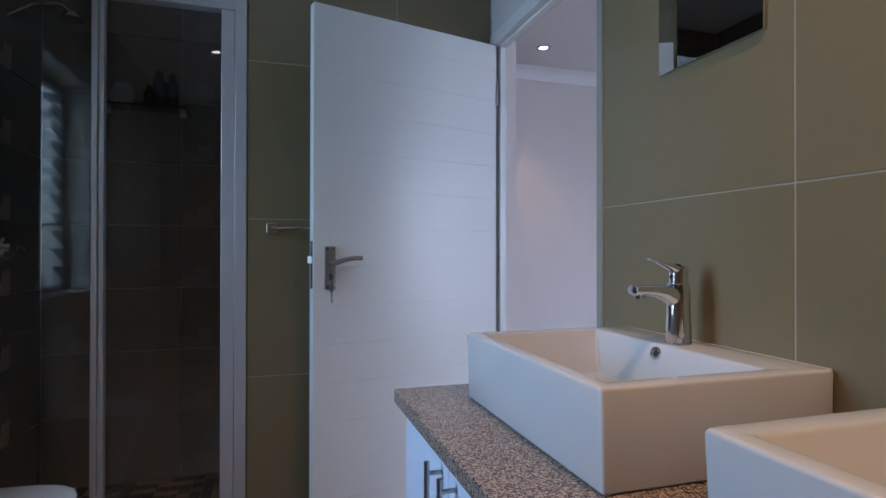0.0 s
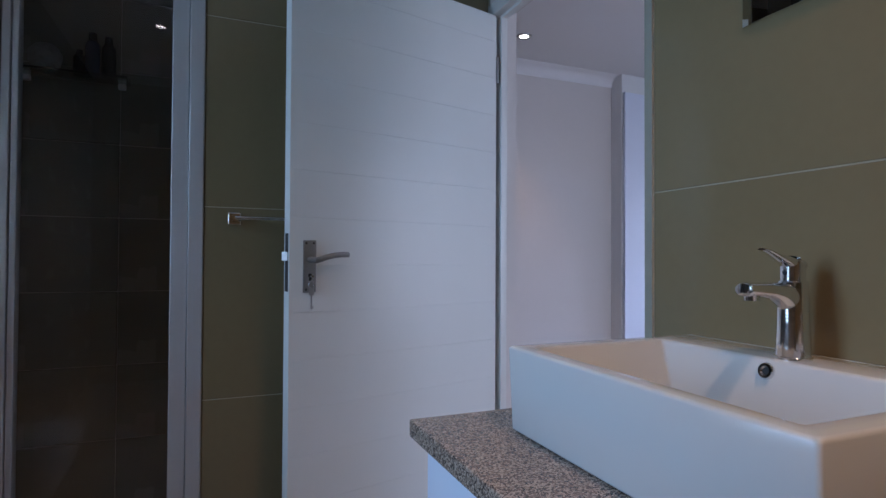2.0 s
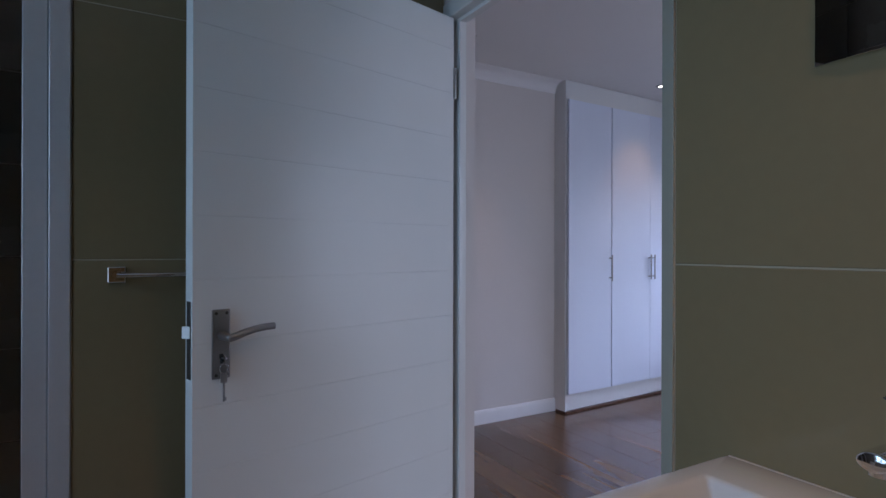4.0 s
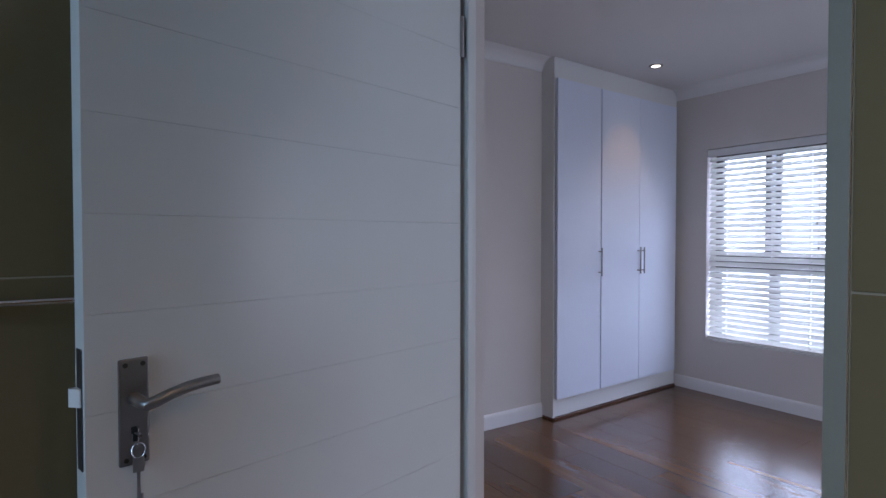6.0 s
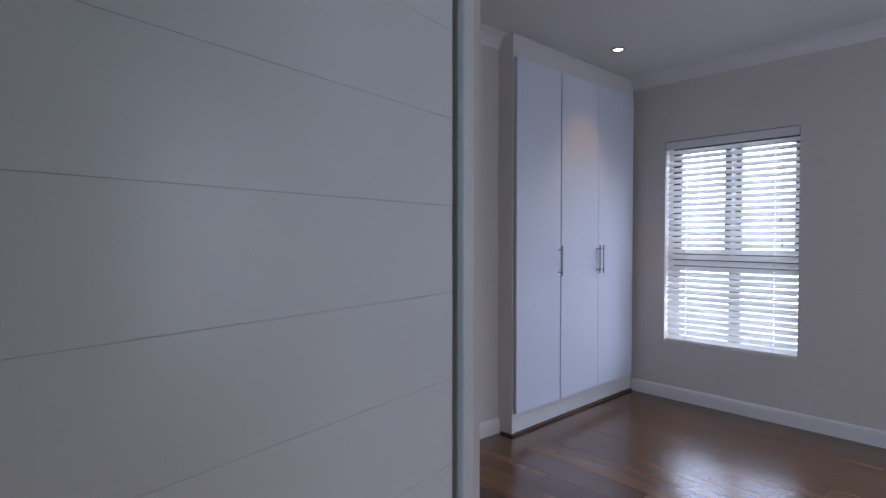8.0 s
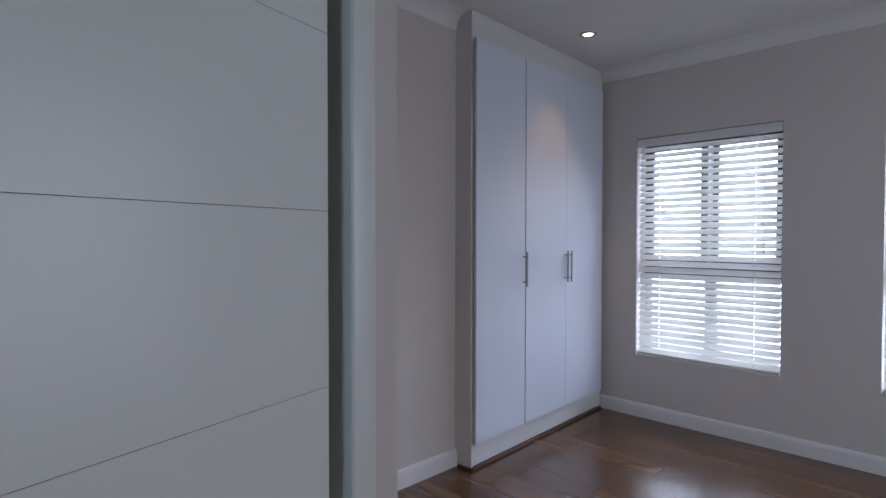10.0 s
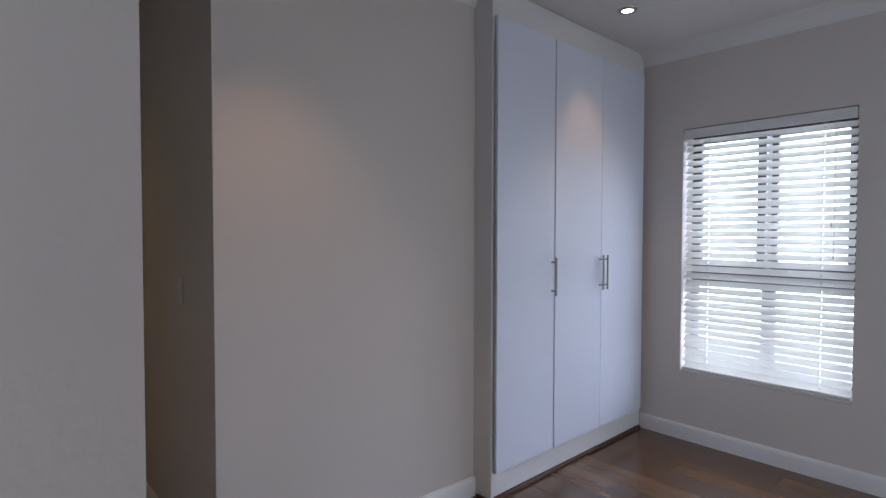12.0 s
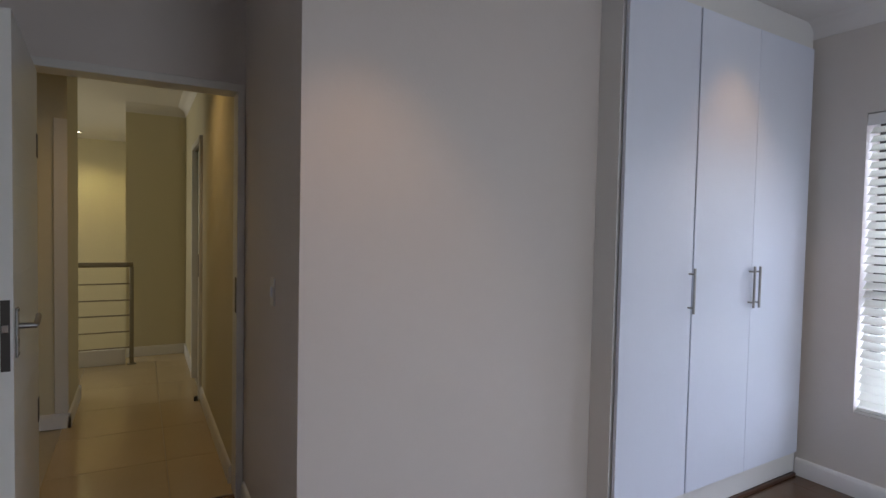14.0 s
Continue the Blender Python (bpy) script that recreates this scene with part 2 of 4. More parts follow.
def part(name, bm, material, parent=None, label="", local=False, smooth=0.0, **tags):
    """One mesh object. Built in world metres unless local, in which case in its parent's own frame."""
    me = bpy.data.meshes.new(name)
    bmesh.ops.recalc_face_normals(bm, faces=bm.faces)
    bm.to_mesh(me)
    bm.free()
    me.materials.append(material)
    if smooth:
        for p in me.polygons:
            p.use_smooth = True
        me.set_sharp_from_angle(angle=radians(smooth))
    ob = new(name, me)
    WORLD[ob] = Matrix.Identity(4)
    if parent:
        ob.parent = parent
        WORLD[ob] = WORLD[parent]
        if not local:
            me.transform(WORLD[parent].inverted())
    return tagged(ob, label=label, **tags)


def piece(name, me, parent, x, y, z, turn=None):
    """One of many alike pieces on shared mesh data, at a place in the world."""
    ob = new(name, me)
    ob.parent = parent
    ob.matrix_basis = WORLD[parent].inverted() @ Matrix.Translation((x, y, z)) @ (turn or Matrix.Identity(4))
    return ob


def box(bm, x0, x1, y0, y1, z0, z1, bevel=0.0, seg=2):
    r = bmesh.ops.create_cube(bm, size=1.0, matrix=Matrix.Translation(((x0 + x1) / 2, (y0 + y1) / 2, (z0 + z1) / 2)) @ Matrix.Diagonal((abs(x1 - x0), abs(y1 - y0), abs(z1 - z0), 1)))
    if bevel:
        es = list({e for v in r["verts"] for e in v.link_edges})
        bmesh.ops.bevel(bm, geom=es, offset=bevel, segments=seg, affect="EDGES", profile=0.5)
    return bm


def boxes(*rows, bevel=0.0, seg=2):
    bm = bmesh.new()
    for r in rows:
        box(bm, *r, bevel=bevel, seg=seg)
    return bm


def cyl(bm, m, r1, r2, h, n=24):
    """A cylinder or cone from the origin of m up its z."""
    bmesh.ops.create_cone(bm, cap_ends=True, segments=n, radius1=r1, radius2=r2, depth=h, matrix=m @ Matrix.Translation((0, 0, h / 2)))
    return bm


def sweep(bm, pts, radii, n=14, caps=True, up=Vector((0, 0, 1))):
    """A tube along points; a radius is one number or (sideways, upwards)."""
    pts = [Vector(p) for p in pts]
    rings = []
    for i, p in enumerate(pts):
        d = (pts[min(i + 1, len(pts) - 1)] - pts[max(i - 1, 0)]).normalized()
        ref = up if abs(d.dot(up)) < 0.95 else Vector((1, 0, 0))
        s = d.cross(ref).normalized()
        u = s.cross(d).normalized()
        r = radii[i] if isinstance(radii, (list, tuple)) and len(radii) == len(pts) else radii
        a, b = r if isinstance(r, (tuple, list)) else (r, r)
        rings.append([bm.verts.new(p + s * (a * math.cos(2 * math.pi * k / n)) + u * (b * math.sin(2 * math.pi * k / n))) for k in range(n)])
    for A, B in zip(rings, rings[1:]):
        for k in range(n):
            bm.faces.new((A[k], A[(k + 1) % n], B[(k + 1) % n], B[k]))
    if caps:
        bm.faces.new(rings[0][::-1])
        bm.faces.new(rings[-1])
    return bm


def prism(bm, profile, a, b, place):
    """Extrudes a closed profile of (u, v) from a to b; place(u, v, s) gives the point in the world."""
    A = [bm.verts.new(place(u, v, a)) for u, v in profile]
    B = [bm.verts.new(place(u, v, b)) for u, v in profile]
    n = len(profile)
    for k in range(n):
        bm.faces.new((A[k], A[(k + 1) % n], B[(k + 1) % n], B[k]))
    bm.faces.new(A[::-1])
    bm.faces.new(B)
    return bm


def tile_mesh(name, w, h, d, material, bevel=0.0015):
    """A flat piece w by h, d thick, centred, its face towards -y."""
    bm = boxes((-w / 2, w / 2, 0, d, -h / 2, h / 2), bevel=bevel, seg=1)
    bmesh.ops.recalc_face_normals(bm, faces=bm.faces)
    me = bpy.data.meshes.new(name)
    bm.to_mesh(me)
    bm.free()
    me.materials.append(material)
    return me


CEIL = 2.62

# ---- structure: walls, floors, ceilings ----
ST = dict(kind="structure")


def wall(name, label, material, *rows):
    return part(name, boxes(*rows), material, label=label, category="wall", **ST)


wall_vanity = wall("wall_partition", "tiled partition wall between bathroom and bedroom", PLASTER,
                   (0.928, 1.05, -1.30, 1.35, 0, CEIL), (0.928, 1.05, 1.35, 2.243, 2.09, CEIL))
wall_end = wall("wall_bathroom_end", "bathroom end wall behind the open door", PLASTER,
                (-0.11, 1.05, 2.243, 2.36, 0, CEIL))
wall_shower_side = wall("wall_shower_side", "side wall of the shower recess", GROUT_DARK, (-0.112, 0.0, 2.36, 3.1, 0, CEIL))
wall_shower_back = wall("wall_shower_back", "charcoal tiled back wall of the shower", GROUT_DARK, (-1.17, -0.112, 2.988, 3.1, 0, CEIL))
WY0, WY1, WZ0, WZ1 = 0.80, 1.55, 0.90, 2.10
wall_left = wall("wall_bathroom_window", "charcoal tiled bathroom wall with a louvre window", GROUT_DARK,
                 (-1.27, -1.058, -1.42, WY0, 0, CEIL), (-1.27, -1.058, WY1, 2.988, 0, CEIL),
                 (-1.27, -1.058, WY0, WY1, 0, WZ0), (-1.27, -1.058, WY0, WY1, WZ1, CEIL))
wall("wall_bathroom_back", "plain bathroom wall behind the vanity run", TILE, (-1.058, 1.05, -1.42, -1.30, 0, CEIL))
wall_north = wall("wall_north", "pale plaster wall beside the built-in wardrobe", PLASTER,
                  (1.67, 2.995, 4.02, 4.14, 0, CEIL), (1.67, 1.79, 4.14, 5.12, 0, CEIL), (2.875, 2.995, 4.14, 4.55, 0, CEIL), (2.875, 4.82, 4.55, 4.67, 0, CEIL))
wall("wall_alcove", "pale plaster wall of the entrance alcove", PLASTER, (0.56, 0.68, 2.36, 5.12, 0, CEIL))
wall("wall_bedroom_door", "plaster wall around the bedroom door", PLASTER,
     (0.56, 0.735, 5.12, 5.24, 0, CEIL), (1.675, 1.79, 5.12, 5.24, 0, CEIL), (0.735, 1.675, 5.12, 5.24, 2.105, CEIL))
W1, W2, WB, WT = (2.745, 3.695), (1.30, 2.245), 0.45, 2.065
wall("wall_east", "pale plaster wall with two blinded windows", PLASTER,
     (4.60, 4.82, W1[1], 4.55, 0, CEIL), (4.60, 4.82, W2[1], W1[0], 0, CEIL), (4.60, 4.82, -0.6, W2[0], 0, CEIL),
     *[(4.60, 4.82, w[0], w[1], *zz) for w in (W1, W2) for zz in ((0, WB), (WT, CEIL))])
# the opening is out of view, added to let the south fill in
wall("wall_south", "plain plaster bedroom wall with an unseen opening added for fill light", PLASTER, (1.05, 2.0, -0.72, -0.6, 0, CEIL), (3.9, 4.82, -0.72, -0.6, 0, CEIL), (2.0, 3.9, -0.72, -0.6, 0, 0.4), (2.0, 3.9, -0.72, -0.6, 2.2, CEIL))
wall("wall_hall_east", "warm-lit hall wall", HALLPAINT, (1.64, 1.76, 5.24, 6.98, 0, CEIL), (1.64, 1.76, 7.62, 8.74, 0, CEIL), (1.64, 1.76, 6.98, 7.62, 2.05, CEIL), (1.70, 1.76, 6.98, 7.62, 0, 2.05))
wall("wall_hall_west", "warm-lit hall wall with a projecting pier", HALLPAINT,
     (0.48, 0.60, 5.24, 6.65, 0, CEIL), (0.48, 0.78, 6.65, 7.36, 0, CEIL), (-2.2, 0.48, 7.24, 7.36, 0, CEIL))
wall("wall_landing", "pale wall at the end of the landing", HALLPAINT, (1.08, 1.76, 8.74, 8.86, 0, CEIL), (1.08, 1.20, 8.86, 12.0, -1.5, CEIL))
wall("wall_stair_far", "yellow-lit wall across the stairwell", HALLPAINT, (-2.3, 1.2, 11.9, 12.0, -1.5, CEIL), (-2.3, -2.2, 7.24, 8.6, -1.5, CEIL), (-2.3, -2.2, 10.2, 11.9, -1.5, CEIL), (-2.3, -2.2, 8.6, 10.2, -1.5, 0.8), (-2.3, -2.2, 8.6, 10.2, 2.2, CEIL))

part("ceiling_bathroom", boxes((-1.27, 0.928, -1.42, 3.1, CEIL, CEIL + 0.1)), CEILING, label="plain white bathroom ceiling", category="ceiling", **ST)
part("ceiling_bedroom", boxes((0.932, 4.82, -0.72, 2.36, CEIL, CEIL + 0.1), (0.56, 4.82, 2.36, 5.24, CEIL, CEIL + 0.1)), CEILING, label="white bedroom ceiling with recessed lights", category="ceiling", **ST)
part("ceiling_hall", boxes((-2.3, 1.76, 5.244, 12.0, CEIL, CEIL + 0.1)), CEILING, label="warm-lit hall ceiling", category="ceiling", **ST)

floor_bed = part("floor_bedroom", boxes((0.99, 4.82, -0.72, 2.36, -0.1, -0.009), (0.56, 4.82, 2.36, 5.17, -0.1, -0.009)), BLACK, label="reddish-brown laminate plank floor", category="floor", **ST)
floor_bath = part("floor_bathroom", boxes((-1.27, 0.985, -1.42, 3.1, -0.1, -0.009)), GROUT, label="tiled bathroom floor", category="floor", **ST)
floor_hall = part("floor_hall", boxes((-2.3, 1.76, 5.175, 8.42, -0.1, -0.008), (1.08, 1.76, 8.42, 8.86, -0.1, -0.008)), GROUT_DARK, label="glossy cream tiled hall floor", category="floor", **ST)
part("floor_stairwell", boxes((-2.3, 1.2, 8.5, 12.0, -1.6, -1.5)), HALLTILE, label="lower stairwell floor", category="floor", **ST)
part("ground", boxes((-60, 90, -70, 80, -3.3, -3.0)), mat("paving", (0.34, 0.32, 0.29), 0.9, var=0.15, scale=0.4, bump=0.3, bscale=8), label="pale paved ground outside the windows", category="ground", **ST)


# skirtings and cornices
SK = [(0, 0), (0.016, 0), (0.016, 0.078), (0.012, 0.094), (0.006, 0.100), (0, 0.102)]
CO = [(0, 0), (0, -0.090), (0.005, -0.086), (0.009, -0.066), (0.019, -0.044), (0.034, -0.026), (0.054, -0.013), (0.078, -0.006), (0.084, 0)]


def run(name, profile, z, lines, material, label, cat):
    """A moulding along lines (axis, fixed, from, to, side)."""
    bm = bmesh.new()
    for axis, fixed, a, b, side in lines:
        if axis == "x":
            prism(bm, profile, a, b, lambda u, v, s: (s, fixed + side * u, z + v))
        else:
            prism(bm, profile, a, b, lambda u, v, s: (fixed + side * u, s, z + v))
    return part(name, bm, material, label=label, category=cat, smooth=40, **ST)


run("baseboard", SK, 0.0, [("x", 4.02, 1.654, 2.994, -1), ("y", 1.67, 4.0, 5.075, -1), ("y", 4.60, -0.6, 3.975, -1), ("y", 1.05, -0.6, 1.34, 1), ("x", -0.6, 1.05, 4.6, 1), ("y", 0.68, 2.36, 5.1, 1), ("x", 2.36, 0.68, 1.05, 1)],
    SKIRT, "white moulded timber skirting board", "skirting")
run("baseboard_hall", SK, 0.0, [("y", 1.64, 5.3, 6.93, -1), ("y", 1.64, 7.67, 8.74, -1), ("x", 8.74, 1.08, 1.64, -1), ("x", 6.65, 0.60, 0.796, -1), ("y", 0.78, 6.634, 7.376, 1), ("y", 0.60, 5.24, 6.65, 1), ("x", 7.36, 0.3, 0.796, 1)],
    SKIRT, "white moulded hall skirting board", "skirting")
run("trim_cornice", CO, CEIL, [("x", 4.02, 1.60, 2.994, -1), ("y", 4.60, -0.6, 4.55, -1), ("y", 1.67, 3.94, 5.12, -1), ("x", 5.12, 0.68, 1.67, -1), ("y", 1.05, -0.6, 2.36, 1), ("x", -0.6, 1.05, 4.6, 1), ("y", 0.68, 2.36, 5.12, 1)],
    CEILING, "white coved plaster cornice", "cornice")
run("trim_cornice_hall", CO, CEIL, [("y", 1.64, 5.24, 8.74, -1), ("x", 8.74, 1.08, 1.64, -1), ("y", 0.78, 6.65, 7.36, 1), ("x", 6.65, 0.6, 0.78, -1)], CEILING, "white coved hall cornice", "cornice")


# ---- doors ----
def lever_set(parent, y, z, side, tip):
    """Back plate with lever, keyhole and screws on a leaf face; local frame: x along the leaf, y out of the face."""
    o = side
    pl = part("handle_plate", boxes((tip[0] - 0.021, tip[0] + 0.021, y, y + o * 0.007, z - 0.099, z + 0.059), bevel=0.003), LEVERSTEEL, parent, "brushed steel backplate", local=True)
    for dx in (-0.012, 0.012):
        for zz in (z + 0.050, z - 0.090):
            part("screw", cyl(bmesh.new(), Matrix.Translation((tip[0] + dx, y + o * 0.0065, zz)) @ pose(0, 0, 0, -90 * o), 0.004, 0.0034, 0.0018, 10), DARKSTEEL, pl, local=True)
    part("keyhole", boxes((tip[0] - 0.003, tip[0] + 0.003, y + o * 0.0066, y + o * 0.0078, z - 0.064, z - 0.046), (tip[0] - 0.005, tip[0] + 0.005, y + o * 0.0066, y + o * 0.0079, z - 0.052, z - 0.042)), BLACK, pl, local=True)
    d = tip[1]
    pts = [(tip[0], y, z), (tip[0], y + o * 0.040, z - 0.001), (tip[0] + d * 0.002, y + o * 0.049, z - 0.002), (tip[0] + d * 0.012, y + o * 0.052, z + 0.001), (tip[0] + d * 0.034, y + o * 0.053, z + 0.0085), (tip[0] + d * 0.058, y + o * 0.053, z + 0.0135), (tip[0] + d * 0.082, y + o * 0.052, z + 0.0160), (tip[0] + d * 0.106, y + o * 0.050, z + 0.0160)]
    part("lever", sweep(bmesh.new(), pts, [0.010, 0.009, 0.009, 0.0088, 0.0085, 0.0085, 0.0085, 0.0082], 16), LEVERSTEEL, parent, "curved brushed steel lever", local=True, smooth=50)
    return pl


def plank_leaf(root, width, height, thick, z0, first, pitch):
    """A leaf of horizontal boards: x along the leaf from the hinge, y through it."""
    part("core", boxes((0, width, 0.004, thick - 0.004, z0, height), bevel=0.002), LEAF, root, local=True)
    edges = [z0]
    z = first
    while z - pitch > z0 + 0.03:
        z -= pitch
    while z < height - 0.03:
        edges.append(z)
        z += pitch
    edges.append(height)
    for a, b in zip(edges, edges[1:]):
        for y0, y1 in ((0.0, 0.006), (thick - 0.006, thick)):
            bm = bmesh.new()
            c = 0.0003
            out = y0 if y0 == 0.0 else y1
            inn = y1 if y0 == 0.0 else y0
            prof = [(inn, a), (out + (c if out == 0 else -c), a + 0.0002), (out, a + c), (out, b - c), (out + (c if out == 0 else -c), b - 0.0002), (inn, b)]
            prism(bm, prof, 0.0, width, lambda u, v, s: (s, u, v))
            part("board", bm, LEAF, root, local=True)


def butt_hinge(root, x, y, z, h=0.085):
    part("hinge", boxes((x - 0.003, x + 0.006, y, y + 0.002, z, z + h)), STEEL, root, "dull steel butt hinge", local=True)


# bathroom door, open into the bathroom; local x runs from the hinge to the free edge, local y=0.04 is the face seen
ang = math.degrees(math.atan2(1.993 - 2.187, 0.174 - 0.937))
c, s = math.cos(radians(ang)), math.sin(radians(ang))
nx, ny = -s, c
HX, HY = 0.937 + 0.010 * c, 2.187 + 0.010 * s
# the seen face lies along the line from (HX, HY); its outward normal is (nx, ny)
door_a = thing("door_bathroom", HX - 0.04 * nx, HY - 0.04 * ny, 0.008, ang, label="white painted boarded bathroom door, standing open", category="door", kind="structure")
LW = 0.819
plank_leaf(door_a, LW, 2.027, 0.04, 0.0, 1.352, 0.1432)
lever_set(door_a, 0.04, 1.081, 1, (0.757, -1))
part("lock_faceplate", boxes((LW - 0.001, LW + 0.0015, 0.009, 0.031, 0.986, 1.160), bevel=0.0006), DARKSTEEL, door_a, "dark steel mortice lock faceplate", local=True)
lb = bmesh.new()
prism(lb, [(0.010, LW), (0.010, LW + 0.012), (0.014, LW + 0.013), (0.030, LW + 0.003), (0.030, LW)], 1.078, 1.104, lambda u, v, q: (v, u, q))
part("latch", lb, ZINC, door_a, "sprung steel latch bolt", local=True)
for zz in (0.22, 1.765):
    butt_hinge(door_a, -0.004, 0.0405, zz, 0.10)
    part("hinge_pin", cyl(bmesh.new(), Matrix.Translation((-0.004, 0.042, zz)), 0.0055, 0.0055, 0.10, 12), STEEL, door_a, local=True)

# keys hanging from the lock
kx, ky, kz = HX + c * 0.757 + nx * 0.02, HY + s * 0.757 + ny * 0.02, 1.039
keys = thing("key_bunch", kx, ky, kz - 0.11, 0, label="two small steel keys hanging on a ring in the lock", category="keys")
bm = bmesh.new()
sweep(bm, [(kx - nx * 0.018, ky - ny * 0.018, kz), (kx + nx * 0.01, ky + ny * 0.01, kz)], 0.003, 8)
box(bm, kx - 0.0012, kx + 0.0012, ky - 0.004, ky + 0.012, kz - 0.010, kz + 0.009, 0.0006, 1)
part("key", bm, CHROME, keys)
bm = bmesh.new()
ring = [(kx + 0.009 * math.cos(a * math.pi / 8), ky, kz - 0.024 + 0.011 * math.sin(a * math.pi / 8)) for a in range(17)]
sweep(bm, ring, 0.0011, 6, caps=False)
part("ring", bm, CHROME, keys, smooth=60)
bm = boxes((kx - 0.0075, kx + 0.0075, ky - 0.001, ky + 0.001, kz - 0.056, kz - 0.034), (kx - 0.0025, kx + 0.0025, ky - 0.001, ky + 0.001, kz - 0.098, kz - 0.054), (kx + 0.0025, kx + 0.006, ky - 0.001, ky + 0.001, kz - 0.096, kz - 0.088), bevel=0.0006, seg=1)
part("key", bm, STEEL, keys)

# bathroom door frame, lying to the bathroom side of the wall
fr = thing("door_frame_bathroom", 0.95, 1.78, 0, label="white painted timber door frame", category="door frame", kind="structure")
JY0, JY1, HZ = 1.376, 2.190, 2.04
# hinge jamb: rebate for the leaf, stop with a rounded nose, splayed back to the plaster
bm = bmesh.new()
prism(bm, [(0.930, 2.243), (0.930, 2.224), (0.9475, 2.224), (0.9475, 2.181), (0.9495, 2.179), (0.968, 2.179), (0.973, 2.181), (0.976, 2.186), (0.979, 2.196), (0.986, 2.206), (0.991, 2.228), (0.993, 2.243)], 0, HZ + 0.05, lambda u, v, q: (u, v, q))
part("jamb", bm, TRIM, fr, smooth=35)
# lock jamb, flush with the tiling
bm = bmesh.new()
prism(bm, [(0.917, 1.3505), (0.993, 1.3505), (0.990, 1.372), (0.979, 1.386), (0.972, 1.388), (0.9495, 1.388), (0.9475, 1.386), (0.9475, JY0), (0.919, JY0), (0.917, 1.374)], 0, HZ + 0.05, lambda u, v, q: (u, v, q))
part("jamb", bm, TRIM, fr, smooth=35)
# added cover on the jamb; its dimness is put into the strip's colour
part("edge_strip", boxes((0.9145, 0.9165, 1.3495, 1.3755, 0, HZ + 0.05), bevel=0.0008), EDGE, fr, "grey-green strip added to dim the lock jamb's front")
part("head", boxes((0.917, 0.990, 1.3505, 2.243, HZ, HZ + 0.052), bevel=0.004), TRIM, fr)
part("stop", boxes((0.9475, 0.976, 1.389, 2.178, HZ - 0.012, HZ - 0.0002), bevel=0.002), TRIM, fr)
part("strike_plate", boxes((0.93, 0.955, JY0 - 0.001, JY0 + 0.0015, 1.02, 1.2)), DARKSTEEL, fr)
part("threshold", boxes((0.94, 1.0, 1.390, 2.177, -0.004, 0.006), bevel=0.002), RED_TRIM, fr, "dark wooden threshold strip")

# bedroom door, open against the alcove
door_b = thing("door_bedroom", 0.780, 5.10, 0.008, math.degrees(math.atan2(-0.81, 0.045)), label="white painted boarded bedroom door, standing open into the alcove", category="door", kind="structure")
plank_leaf(door_b, 0.812, 2.03, 0.04, 0.0, 1.363, 0.1432)
lever_set(door_b, 0.04, 1.06, 1, (0.812 - 0.062, -1))
part("lock_faceplate", boxes((0.811, 0.8135, 0.008, 0.032, 0.93, 1.15), bevel=0.0006), DARKSTEEL, door_b, "dark steel mortice lock faceplate", local=True)
part("latch", boxes((0.812, 0.822, 0.012, 0.028, 1.05, 1.075), bevel=0.002), CHROME, door_b, "steel latch bolt", local=True)
for zz in (0.53, 1.66):
    part("hinge", boxes((-0.004, 0.046, 0.0402, 0.0428, zz, zz + 0.10), bevel=0.0008), DARKSTEEL, door_b, "dark steel butt hinge", local=True)

fb = thing("door_frame_bedroom", 1.22, 5.15, 0, label="white painted timber frame of the bedroom door", category="door frame", kind="structure")
part("jamb", boxes((0.735, 0.77, 5.105, 5.245, 0, 2.10), bevel=0.004), TRIM, fb)
part("jamb", boxes((1.632, 1.668, 5.105, 5.245, 0, 2.10), bevel=0.004), TRIM, fb)
part("head", boxes((0.735, 1.668, 5.104, 5.246, 2.062, 2.102), bevel=0.004), TRIM, fb)
part("strike_plate", boxes((1.629, 1.634, 5.112, 5.15, 0.955, 1.135), bevel=0.0008), DARKSTEEL, fb, "dark steel strike plate")

# hall side door
fh = thing("door_frame_hall", 1.64, 7.3, 0, label="white painted frame of a side door", category="door frame", kind="structure")
part("jamb", boxes((1.615, 1.70, 6.93, 6.985, 0, 2.05), bevel=0.004), TRIM, fh)
part("jamb", boxes((1.615, 1.70, 7.615, 7.67, 0, 2.05), bevel=0.004), TRIM, fh)
part("head", boxes((1.614, 1.70, 6.93, 7.67, 2.05, 2.10), bevel=0.004), TRIM, fh)
part("panel", boxes((1.665, 1.699, 6.986, 7.614, 0.005, 2.048), bevel=0.003), LEAF, fh)
part("strike_plate", boxes((1.612, 1.6165, 6.945, 6.975, 0.98, 1.16), bevel=0.0008), DARKSTEEL, fh)

# ---- bedroom: wardrobe ----
# the front runs slightly out of square with the room
wr = thing("wardrobe", 2.995, 3.885, 0, 2.75, label="white built-in wardrobe with three full-height doors", category="wardrobe")
TURN = Matrix.Translation((2.995, 3.885, 0)) @ pose(0, 0, 0, 0, 0, 2.75) @ Matrix.Translation((-2.995, -3.885, 0))


def fitted(name, bm, material, parent, label="", smooth=0.0):
    """A wardrobe part, built square and then turned with the wardrobe's front."""
    bm.transform(TURN)
    return part(name, bm, material, parent, label, smooth=smooth)


